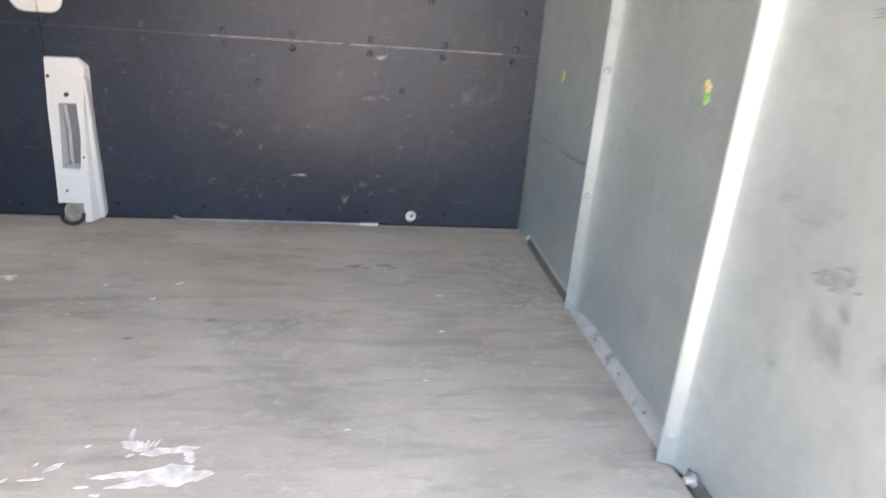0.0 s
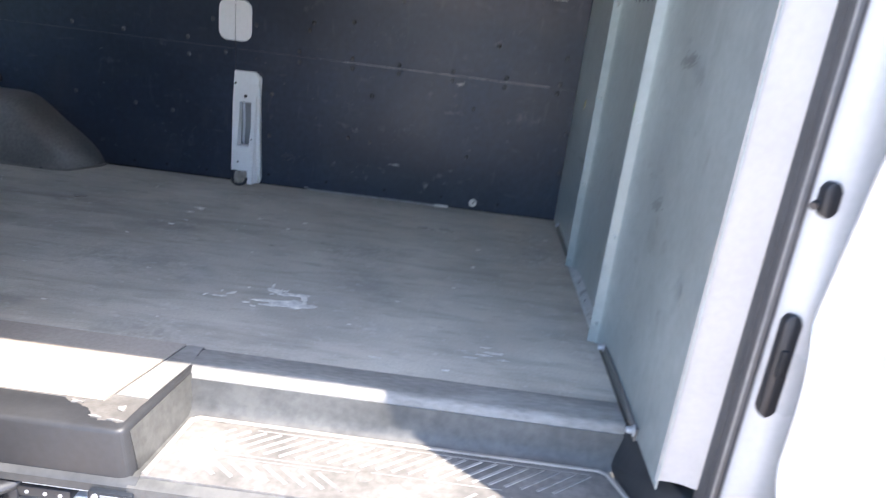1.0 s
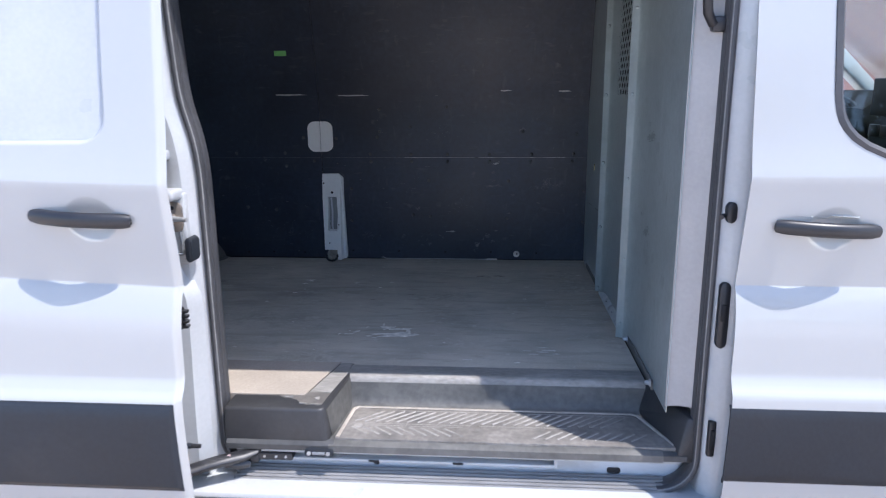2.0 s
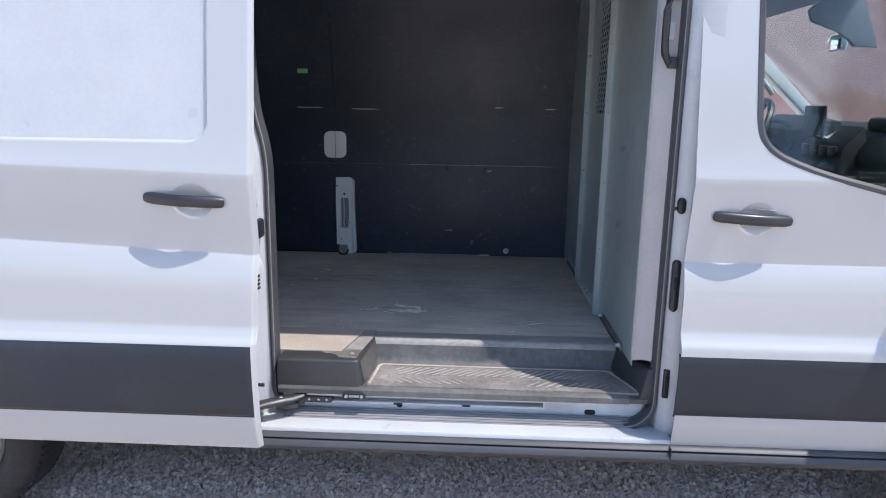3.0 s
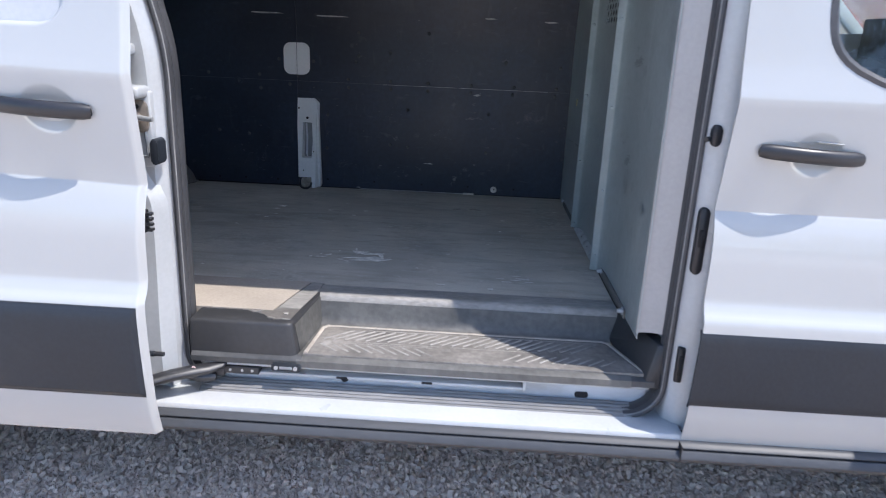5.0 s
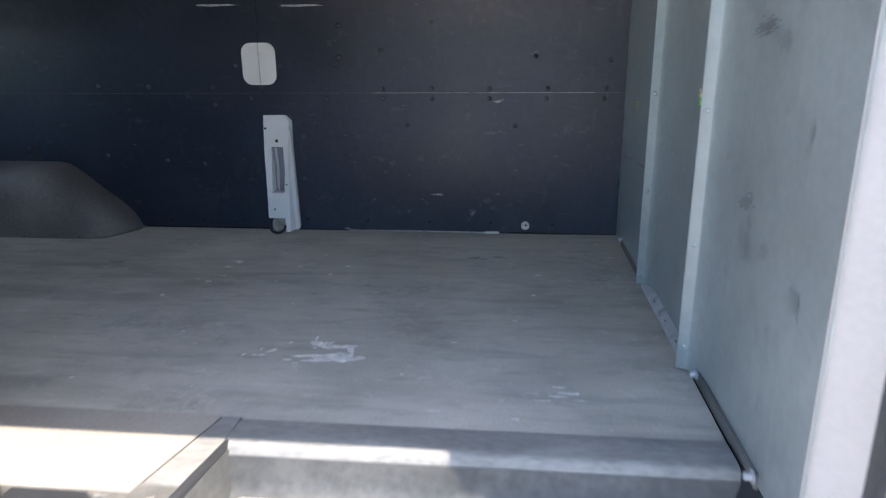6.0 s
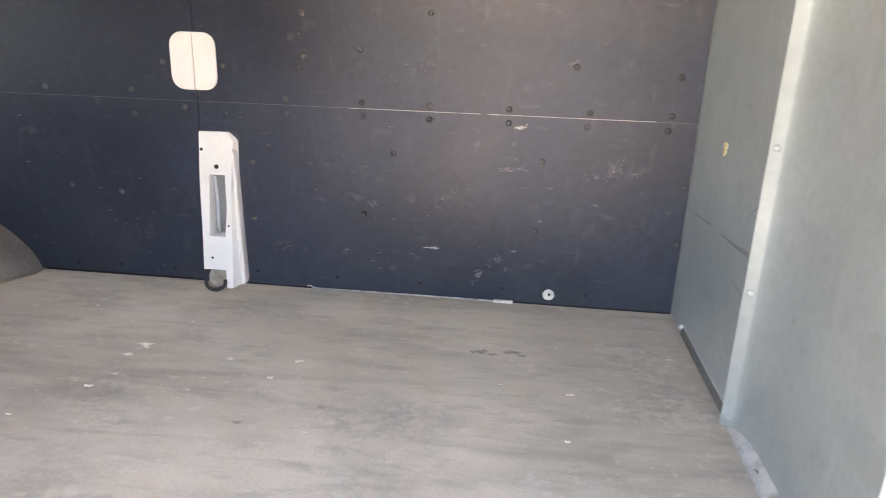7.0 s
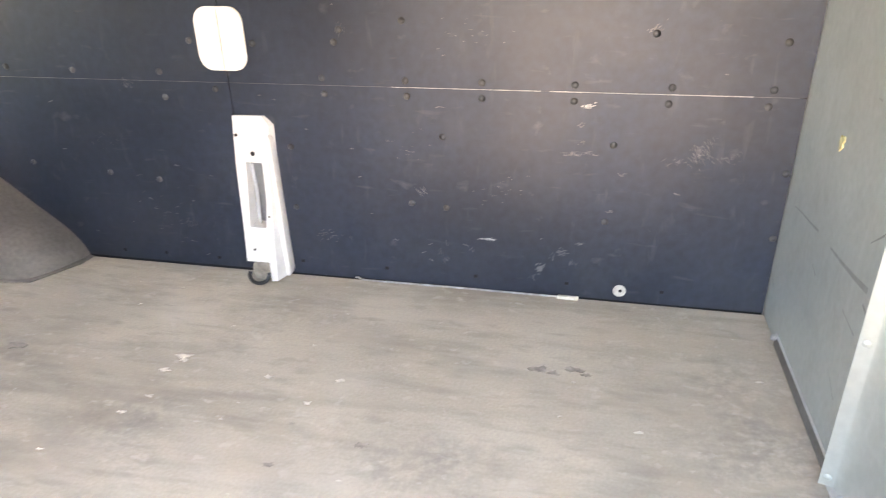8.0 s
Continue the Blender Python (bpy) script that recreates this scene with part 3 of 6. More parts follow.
sliding_door = part("sliding_door", grid(len(sd_x), len(sd_z), lambda i, k: (edge_lean(sd_x[i], sd_z[k]), sliding_y(sd_x[i], sd_z[k]), sd_z[k]), 0.004), WHITE, van,
                    "white sliding side door, slid fully back")
def strip_y(x, z):
    """The rubbing strip: flat face, rolled edges."""
    return outer(z) - 0.009 + 0.009 * max(step01(0.776, 0.798, z), 1 - step01(0.562, 0.579, z), step01(0.120, 0.132, x))


strip_x = uneven(-1.16, 0.132, (0.125,), 0.003, 0.03)
strip_z = uneven(0.562, 0.798, (0.57, 0.787), 0.003, 0.02, 0.015)
part("moulding", grid(len(strip_x), len(strip_z), lambda i, k: (strip_x[i], strip_y(strip_x[i], strip_z[k]), strip_z[k]), 0.006), GREY, sliding_door, "dark grey plastic rubbing strip")
handle(sliding_door, -0.052, 1.241, OUT + 0.029)
part("inner_shell", prism([(outer(z) + 0.012, z) for z in zrows(0.46, 2.0, 0.06)] + [(OUT + 0.125 + max(skin(z) - 0.02, 0) * 0.8, z) for z in zrows(0.46, 2.0, 0.12)[::-1]],
     "x", DOOR_X0 + 0.03, DOOR_X1 - 0.085), JAMB, sliding_door, "white inner shell of the sliding door")
part("edge_hem", grid(4, len(sd_z), lambda i, k: (edge_lean(DOOR_X1 - 0.003 - 0.030 * (i / 3) ** 2, sd_z[k]), outer(sd_z[k]) + 0.016 + 0.04 * i / 3, sd_z[k]), 0.002), WHITE, sliding_door)
comb = box(DOOR_X1 - 0.090, DOOR_X1 - 0.026, OUT + 0.10, OUT + 0.12, 0.945, 1.0, 0.003)
for q in range(4):
    box(DOOR_X1 - 0.028, DOOR_X1 - 0.014, OUT + 0.102, OUT + 0.118, 0.948 + 0.013 * q, 0.954 + 0.013 * q, 0, 1, comb)
part("contact_block", comb, BLACK, sliding_door, "black electrical contact block")
stud = part("edge_stud", tube([(DOOR_X1 - 0.090, OUT + 0.10, 0.628), (DOOR_X1 - 0.034, OUT + 0.10, 0.628)], 0.0075, 10), GREY, sliding_door)
part("stud_tip", tube([(DOOR_X1 - 0.034, OUT + 0.10, 0.628), (DOOR_X1 - 0.010, OUT + 0.10, 0.628)], 0.006, 8), BLACK, stud, "black rubber tip")
arm = tube([(0.0, -0.02, 0.497), (0.05, 0.018, 0.502), (0.10, 0.048, 0.508), (0.145, 0.072, 0.511), (0.180, 0.094, 0.510), (0.212, 0.112, 0.515), (0.226, 0.118, 0.524)], [0.020, 0.024, 0.025, 0.026, 0.024, 0.018, 0.010], 12, None, 0.62)
tube([(0.13, 0.066, 0.505), (0.165, 0.084, 0.490), (0.195, 0.100, 0.484)], [0.014, 0.018, 0.012], 8, arm)
box(0.185, 0.222, 0.100, 0.130, 0.484, 0.510, 0.006, 2, arm)
roller_arm = part("roller_arm", arm, BLACK, sliding_door, "black steel roller arm")
part("arm_decal", tube([(0.150, 0.066, 0.5215), (0.151, 0.062, 0.525)], 0.006, 10), RED, roller_arm, "pale red and white decal")
# pressed lower half of the pillar, standing proud of the shut face
bulge_edge = smooth_curve([(0.47, 0.078), (0.80, 0.082), (0.95, 0.083), (0.985, 0.080), (1.005, 0.072), (1.022, 0.062), (1.05, 0.054), (1.10, 0.046), (1.16, 0.036), (1.26, 0.030)])
part("pillar_bulge", side_sheet(zrows(0.47, 1.085, 0.010), lambda z: -0.11, lambda z: bulge_edge(z) + 0.012, 18,
     lambda x, z: 0.070 + 0.043 * step01(bulge_edge(z) - 0.010, bulge_edge(z) + 0.012, x) - 0.010 * step01(0.9, 0.6, z) + 0.045 * step01(1.0, 1.085, z)), JAMB, rear_pillar, "white pressed lower half of the pillar")
# latch fittings on the pillar
part("latch_hood", box(-0.02, 0.072, 0.045, 0.115, 1.246, 1.275, 0.010, 3), JAMB, rear_pillar)
part("latch_hood_upper", box(-0.03, 0.045, 0.05, 0.115, 1.347, 1.374, 0.008, 2), JAMB, rear_pillar)
# Solid dark block, painted for the shade inside the latch recess.
part("latch_pocket", box(0.004, 0.022, 0.088, 0.112, 1.288, 1.328, 0.006), GREY, rear_pillar)
part("latch_pedestal", box(-0.03, 0.077, 0.0955, 0.120, 1.070, 1.262, 0.006, 3), JAMB, rear_pillar)
latch = part("latch_plate", prism(rounded(0.012, 0.072, 1.160, 1.240, 0.016), "y", 0.086, 0.0945, 0.003), RUST, rear_pillar, "brown metal latch striker plate")
part("striker_pin", tube([(0.030, 0.083, 1.198), (0.045, 0.076, 1.198), (0.092, 0.070, 1.196)], [0.009, 0.008, 0.006], 10), BOLT, latch)
part("pin_collar", turned([(0.0, 0.078), (0.014, 0.078), (0.019, 0.084), (0.019, 0.0865)], 16, "y", (0.037, 0, 1.197)), RUST, latch)
for x, z in ((0.046, 1.224), (0.044, 1.172)):
    part("latch_screw", turned([(0.0, 0.0835), (0.005, 0.0835), (0.0065, 0.0865)], 10, "y", (x, 0, z)), DARK, latch)
loop = bmesh.new()
for a, b in (((0.033, 1.162), (0.038, 1.10)), ((0.062, 1.162), (0.064, 1.10)), ((0.038, 1.10), (0.064, 1.10))):
    tube([(a[0], 0.091, a[1]), (b[0], 0.091, b[1])], 0.004, 6, loop)
part("striker_loop", loop, SLOT_GREY, rear_pillar)
part("bump_stop", prism(rounded(0.0795, 0.0985, 1.082, 1.147, 0.0085), "y", 0.070, 0.118, 0.005), GREY, rear_pillar, "dark rubber bump stop")
for z in (1.262, 1.328, 1.372):
    xa, xb = seal_left(z) - 0.105, seal_left(z) - 0.043
    part("pillar_seam", prism([(xa, 0.1242 - 0.0005), (xb, 0.1106 - 0.0005), (xb, 0.13), (xa, 0.13)], "z", z, z + 0.0014), SLOT_GREY, rear_pillar, "fine panel joint")

# ---- front pillar of the opening ----
b_sec = [(1.440, 0.128), (1.442, 0.104), (1.446, 0.094), (1.454, 0.086), (1.462, 0.076), (1.472, 0.070), (1.50, 0.062), (1.54, 0.060), (1.54, 0.20), (1.43, 0.20)]
front_jamb = part("front_jamb", prism(b_sec, "z", 0.40, 2.03), JAMB, van, "white painted shut face of the front pillar")
part("drain_plug", prism(rounded(1.4495, 1.4725, 1.196, 1.248, 0.0112), "y", 0.066, 0.086, 0.004), BLACK, front_jamb, "black plastic stop")
part("plug_peg", tube([(1.443, 0.070, 1.215), (1.434, 0.060, 1.213)], 0.006, 8), BLACK, front_jamb)


def socket(z0, z1, w, name, label):
    return part(name, prism(rounded(1.462 - w / 2, 1.462 + w / 2, z0, z1, w * 0.48, 5), "y", 0.066, 0.084, 0.004), BLACK, front_jamb, label)


socket(0.872, 1.046, 0.025, "locating_socket", "long black oval locating socket")
part("socket_core", box(1.455, 1.468, 0.060, 0.068, 0.945, 0.99, 0.003), DARK, front_jamb)
part("contact_plate", box(1.451, 1.470, 0.066, 0.084, 0.567, 0.668, 0.004), BLACK, front_jamb, "black contact plate")
part("contact_core", box(1.455, 1.466, 0.061, 0.068, 0.59, 0.645, 0.002), DARK, front_jamb)

# ---- rubber seal round the opening ----
def seal_path():
    pts = [(seal_left(z) + 0.004, z) for z in zrows(0.545, 2.02, 0.03)[::-1]]
    x0, z0, r = 0.104, 0.440, 0.10
    pts += [(x0 + r - r * math.cos(radians(a)), z0 + r - r * math.sin(radians(a))) for a in range(10, 91, 10)]
    x1 = 1.437
    pts += [(x0 + r + (x1 - r - x0 - r) * i / 20, z0) for i in range(1, 20)]
    pts += [(x1 - r + r * math.sin(radians(a)), z0 + r - r * math.cos(radians(a))) for a in range(0, 91, 10)]
    pts += [(x1 + 0.002 * i / 20, z0 + r + (2.02 - z0 - r) * i / 20) for i in range(1, 21)]
    return pts


def seal(offset, y0, y1, half, mat, name, parent, label="", run=(0, 999)):
    every = seal_path()
    bm, rings = bmesh.new(), []
    for i, (x, z) in enumerate(every):
        if not run[0] <= i <= run[1]:
            continue
        a, b = every[max(i - 1, 0)], every[min(i + 1, len(every) - 1)]
        t = Vector((b[0] - a[0], b[1] - a[1])).normalized()
        nx_, nz_ = -t.y, t.x
        ring, back = [], 0.043 * (1 - step01(0.1, 1.3, x))
        for j in range(10):
            c, s_ = math.cos(2 * math.pi * j / 10), math.sin(2 * math.pi * j / 10)
            u = offset + half * c
            ring.append(bm.verts.new((x + nx_ * u, (y0 + y1) / 2 + back + (y1 - y0) / 2 * s_, z + nz_ * u)))
        rings.append(ring)
    for a, b in zip(rings, rings[1:]):
        for j in range(10):
            bm.faces.new((a[j], a[(j + 1) % 10], b[(j + 1) % 10], b[j]))
    return part(name, bm, mat, parent, label, 60)


BEND_A = len(zrows(0.545, 2.02, 0.03)) + 8
BEND_B = BEND_A + 20
END = len(seal_path()) - 1
door_seal = seal(0.0, 0.090, 0.132, 0.011, RUBBER, "door_seal", van, "dark rubber door seal", (0, BEND_A))
for run in ((0, BEND_A), (BEND_B, END)):
    if run[0]:
        seal(0.0, 0.090, 0.132, 0.011, RUBBER, "seal_bulb", door_seal, "", run)
    seal(0.010, 0.112, 0.150, 0.005, RUBBER, "seal_lip", door_seal, "", run)
    seal(0.0055, 0.093, 0.099, 0.002, OLD_RUBBER, "seal_rib", door_seal, "", run)
    seal(-0.0065, 0.093, 0.101, 0.0015, OLD_RUBBER, "seal_rib", door_seal, "", run)
seal(-0.004, 0.100, 0.128, 0.007, OLD_RUBBER, "sill_seal", door_seal, "dusty lower run of the seal", (BEND_A - 1, BEND_B + 1))

# ---- sill under the opening ----
sill = part("door_sill", prism([(0.02, 0.37), (0.0165, 0.420), (0.0165, 0.435), (0.019, 0.4395), (0.025, 0.4415), (0.085, 0.4425), (0.105, 0.440), (0.15, 0.440), (0.162, 0.446), (0.162, 0.53), (0.30, 0.53), (0.30, 0.37)],
            "x", 0.02, 1.478), JAMB, van, "white painted door sill, scuffed")
part("sill_face", prism([(0.150, 0.452), (0.150, 0.506), (0.158, 0.512), (0.165, 0.512), (0.165, 0.448)], "x", 0.16, 1.405), SILL, sill, "pale blue-grey sill face")
for y, z, h in ((0.092, 0.441, 0.0045), (0.103, 0.444, 0.006), (0.115, 0.448, 0.0065), (0.127, 0.452, 0.0065), (0.139, 0.456, 0.006)):
    part("sill_rib", tube([(0.15 + 1.21 * i / 12, y, z) for i in range(13)], h, 8), OLD_RUBBER, sill, "dusty grey rubber rib")
part("threshold_strip", box(0.175, 1.398, 0.108, 0.165, 0.518, 0.526, 0.002), JAMB, sill, "pale metal strip along the step edge")
track = part("track_rail", box(0.26, 1.065, 0.118, 0.152, 0.489, 0.497, 0.002), JAMB, sill, "pale metal lower track rail")
part("track_end", box(1.058, 1.066, 0.117, 0.153, 0.488, 0.518, 0.001), JAMB, sill)
part("sill_hole", prism(rounded(1.208, 1.246, 0.462, 0.479, 0.0082), "y", 0.146, 0.152), DARK, sill, "dark oval drain hole")
# Near-black wedge on the sill face, drawn for the shade in the gap.
part("sill_gap", prism([(1.19, 0.5135), (1.398, 0.5135), (1.398, 0.499), (1.33, 0.5055)], "y", 0.1475, 0.153), DARK, sill, "dark wedge painted as the shaded gap under the step edge")
part("track_hole", turned([(0.0, 0.146), (0.011, 0.146), (0.012, 0.153)], 14, "y", (0.553, 0, 0.476)), DARK, sill)
part("track_hole", prism(rounded(0.775, 0.805, 0.490, 0.496, 0.002), "y", 0.116, 0.119), DARK, sill)
part("track_hole", prism(rounded(0.535, 0.565, 0.490, 0.496, 0.002), "y", 0.116, 0.119), DARK, sill)
clip = prism(rounded(0.359, 0.439, 0.517, 0.537, 0.004), "y", 0.090, 0.101, 0.002)
part("strip_clip", clip, GREY, sill, "small metal clip plate")
for x in (0.372, 0.426):
    part("clip_screw", tube([(x, 0.092, 0.527), (x, 0.086, 0.527)], 0.006, 8), BOLT, sill)
part("clip_slot", box(0.381, 0.417, 0.0885, 0.092, 0.523, 0.531, 0.001), SLOT_GREY, sill)
part("track_guide", box(0.205, 0.318, 0.104, 0.142, 0.493, 0.516, 0.003), BLACK, sill, "black plastic track guide")
for x in (0.300, 0.272, 0.238):
    part("guide_rivet", tube([(x, 0.106, 0.505), (x, 0.1020, 0.505)], 0.004, 8), BOLT, sill)
rocker = part("rocker_moulding", prism([(0.045, 0.4265), (0.013, 0.4265), (0.004, 0.4245), (-0.005, 0.4150), (-0.004, 0.4125), (0.008, 0.4115), (0.008, 0.4075), (-0.006, 0.4070), (-0.0165, 0.3950), (-0.0175, 0.3890), (-0.012, 0.3820), (0.012, 0.362), (0.030, 0.350), (0.10, 0.345), (0.10, 0.4265)],
              "x", 0.06, 2.275), ROCKER, van, "grey plastic rocker moulding")
part("joint", box(1.468, 1.471, -0.0182, 0.03, 0.384, 0.426), DARK, rocker)
part("rear_rocker", prism([(0.045, 0.413), (0.01, 0.40), (0.02, 0.358), (0.10, 0.352), (0.10, 0.413)], "x", -0.58, 0.06, 0.003), ROCKER, van)


# ---- wheels ----
def wheel(cx):
    w = part("wheel", turned([(0.205, 0.30), (0.215, 0.06), (0.235, 0.045), (0.28, 0.034), (0.318, 0.040), (0.338, 0.062), (0.347, 0.09), (0.348, 0.20), (0.338, 0.25), (0.26, 0.28), (0.205, 0.29)], 56, "y", (cx, 0, AXLE_Z)),
             TYRE, van, "road wheel with black tyre and silver steel rim")
    rim = part("rim", turned([(0.218, 0.060), (0.212, 0.044), (0.205, 0.048), (0.198, 0.085), (0.185, 0.120), (0.165, 0.128), (0.120, 0.118), (0.085, 0.095), (0.062, 0.075), (0.055, 0.070), (0.0, 0.070)], 56, "y", (cx, 0, AXLE_Z)), RIM, w, "silver steel rim with round holes")
    for j in range(10):
        a = 2 * math.pi * (j + 0.4) / 10
        o = part("rim_hole", turned([(0.0, 0.0), (0.019, 0.0), (0.021, 0.006)], 12, "y", (0, 0, 0)), DARK, w)
        o.location = (cx + 0.152 * math.cos(a), 0.1205, AXLE_Z + 0.152 * math.sin(a))
    for j in range(5):
        a = 2 * math.pi * (j + 0.2) / 5
        part("wheel_nut", turned([(0.0, 0.058), (0.010, 0.058), (0.012, 0.064), (0.012, 0.085)], 6, "y", (cx + 0.060 * math.cos(a), 0, AXLE_Z + 0.060 * math.sin(a))), RISER, w)
    part("hub", turned([(0.0, 0.050), (0.034, 0.050), (0.040, 0.060), (0.066, 0.064), (0.076, 0.070), (0.080, 0.098)], 28, "y", (cx, 0, AXLE_Z)), RISER, w, "dark dusty hub")
    tread = bmesh.new()
    for j in range(72):
        a = 2 * math.pi * j / 72
        m = Matrix.Translation((cx, 0, AXLE_Z)) @ Matrix.Rotation(a, 4, "Y")
        r0 = bmesh.ops.create_cube(tread, size=1)
        for v in r0["verts"]:
            v.co = m @ Vector((v.co.x * 0.012 + (0.01 if v.co.y > 0 else 0), 0.145 + v.co.y * 0.15, 0.3440 + v.co.z * 0.008))
    part("tread_band", tread, TYRE, w)
    return w


wheel(FRONT_AXLE + 0.04)
wheel(REAR_AXLE)
for cx in (FRONT_AXLE, REAR_AXLE):
    part("far_wheel", turned([(0.0, 1.95), (0.2, 1.95), (0.28, 1.985), (0.345, 1.94), (0.348, 1.78), (0.26, 1.74), (0.0, 1.74)], 40, "y", (cx, 0, AXLE_Z)), TYRE, van)

# ---- step well and its trim ----
step = thing("entry_step", "dark grey plastic entry step with worn chevron tread and dusty edges", "step")
TREAD_Z = 0.556


def step_top():
    """Flat lip, round edge, riser and tread, running along the opening."""
    prof = [(0.452, 0.6425), (0.44, 0.647), (0.375, 0.649), (0.363, 0.647), (0.356, 0.640), (0.352, 0.628), (0.340, 0.585), (0.332, 0.568), (0.318, 0.558), (0.30, TREAD_Z),
            (0.13, TREAD_Z - 0.003), (0.112, TREAD_Z - 0.006), (0.102, 0.545), (0.101, 0.530), (0.12, 0.527)]
    xs = [0.425 + 0.924 * i / 40 for i in range(41)]
    return prof, xs


prof, steps_x = step_top()
part("lip", grid(len(steps_x), 6, lambda i, k: (steps_x[i], prof[k][0], prof[k][1]), 0.003), LIP, step, "dusty scraped edge of the step")
part("front_edge", prism([(0.14, TREAD_Z - 0.004), (0.112, TREAD_Z - 0.006), (0.102, 0.545), (0.101, 0.529), (0.14, 0.528)], "x", 1.345, 1.412), STEP, step)
part("riser", grid(len(steps_x), len(prof) - 5, lambda i, k: (steps_x[i], prof[k + 5][0], prof[k + 5][1]), 0.003), RISER, step)
part("tread", prism([(0.440, 0.120), (0.452, 0.318), (1.320, 0.318), (1.388, 0.120)], "z", TREAD_Z - 0.006, TREAD_Z + 0.0045, 0.002), TREAD, step, "dusty worn tread")
corner = [(0.122, 0.452), (0.122, 0.118), (0.400, 0.118), (0.412, 0.128), (0.436, 0.36), (0.436, 0.452)]
bm = bmesh.new()
bot = [bm.verts.new((x + (0.014 if x > 0.3 else 0), y - (0.006 if y < 0.2 else 0), 0.55)) for x, y in corner]
top = [bm.verts.new((x, y, 0.648)) for x, y in corner]
bm.faces.new(top)
for i in range(6):
    bm.faces.new((bot[i], bot[(i + 1) % 6], top[(i + 1) % 6], top[i]))
bmesh.ops.bevel(bm, geom=list(bm.edges), offset=0.010, segments=3, profile=0.5, affect="EDGES")
part("corner_block", bm, BLOCK, step, "raised black plastic corner block")
part("corner_lip", prism([(0.344, 0.225), (0.408, 0.225), (0.428, 0.36), (0.428, 0.4465), (0.393, 0.4465)], "z", 0.64, 0.6500), LIP, step)
part("front_skirt", prism([(0.120, 0.556), (0.106, 0.552), (0.100, 0.545), (0.100, 0.529), (0.125, 0.527)], "x", 0.13, 0.44), STEP, step)
bm = bmesh.new()
for p in ((1.310, 0.372, 0.550), (1.388, 0.106, 0.550), (1.352, 0.372, 0.650), (1.412, 0.118, 0.650), (1.446, 0.372, 0.650), (1.446, 0.112, 0.650),
          (1.446, 0.372, 0.525), (1.446, 0.104, 0.525), (1.388, 0.103, 0.527), (1.310, 0.372, 0.527)):
    bm.verts.new(p)
bmesh.ops.convex_hull(bm, input=list(bm.verts))
bmesh.ops.bevel(bm, geom=list(bm.edges), offset=0.004, segments=2, profile=0.5, affect="EDGES")
part("end_wall", bm, BLOCK, step, "", 50)
# Sheet in the lighter RISER tone, so the sun-facing side reads as lit.
part("block_side", grid(8, 5, lambda i, k: (0.4155 + 0.024 * i / 7 + 0.0135 * (1 - k / 4), 0.138 + 0.222 * i / 7, 0.557 + 0.081 * k / 4), 0.0015), RISER, step, "dusty inner side of the block, lightened as its sunlit face")
# tread border and chevron ribs
rim_pts = [(0.446, 0.125), (0.460, 0.300), (0.470, 0.314), (1.300, 0.314), (1.318, 0.304), (1.386, 0.135)]
bd = bmesh.new()
for a, b in zip(rim_pts, rim_pts[1:]):
    tube([(a[0], a[1], TREAD_Z + 0.0045), (b[0], b[1], TREAD_Z + 0.0035)], 0.0062, 8, bd, 0.6)
part("tread_border", bd, SUNLIT_RIM, step, "worn border of the tread, paled as a sunlit bevel")


def inside_tread(x, y):
    return 0.145 < y < 0.302 and 0.470 + 0.0 * y < x < 1.30 + (0.30 - y) * 0.38


def rib(x0, y0, x1, y1, w=0.0042):
    if inside_tread(x0, y0) and inside_tread(x1, y1):
        part("tread_rib", tube([(x0, y0, TREAD_Z + 0.0030), (x1, y1, TREAD_Z + 0.0030)], w, 6, None, 0.7), STEP_WORN, step)


for y in (0.213, 0.202):
    rib(0.475, y, 0.80 if y < 0.21 else 1.10, y, 0.0028)
rib(0.60, 0.297, 1.28, 0.297, 0.003)
for q in range(25):
    x = 0.475 + 0.0315 * q
    rib(x, 0.224, x + 0.080, 0.291, 0.0050)
for q in range(9):
    rib(0.475 + 0.034 * q, 0.192, 0.53 + 0.034 * q, 0.148, 0.0048)
for q in range(10):
    rib(1.00 + 0.034 * q, 0.148, 1.05 + 0.034 * q, 0.192, 0.0045)
part("tread_boss", turned([(0.0, 0.0032), (0.012, 0.003), (0.017, 0.001), (0.018, -0.002)], 18, "z", (0.835, 0.199, TREAD_Z + 0.004)), TREAD, step)
part("tread_boss", turned([(0.0, 0.003), (0.009, 0.0028), (0.013, 0.001), (0.014, -0.002)], 16, "z", (0.492, 0.198, TREAD_Z + 0.004)), STEP_WORN, step)
# worn edge of the block, bare and pale
def blotch(cx, cy, z, rx, ry, seed, jag=0.45, n=22, bm=None):
    """An irregular thin patch lying on a surface."""
    bm = bm or bmesh.new()
    rnd = random.Random(seed)
    ring = []
    for j in range(n):
        a = 2 * math.pi * j / n
        r = 1 + jag * (rnd.random() * 2 - 1)
        ring.append((cx + rx * r * math.cos(a), cy + ry * r * math.sin(a)))
    lo = [bm.verts.new((x, y, z - 0.003)) for x, y in ring]
    lift = 0.0004 + 0.00023 * (seed % 9)
    hi = [bm.verts.new((x, y, z + lift)) for x, y in ring]
    bm.faces.new(hi)
    for j in range(n):
        bm.faces.new((lo[j], lo[(j + 1) % n], hi[(j + 1) % n], hi[j]))
    return bm


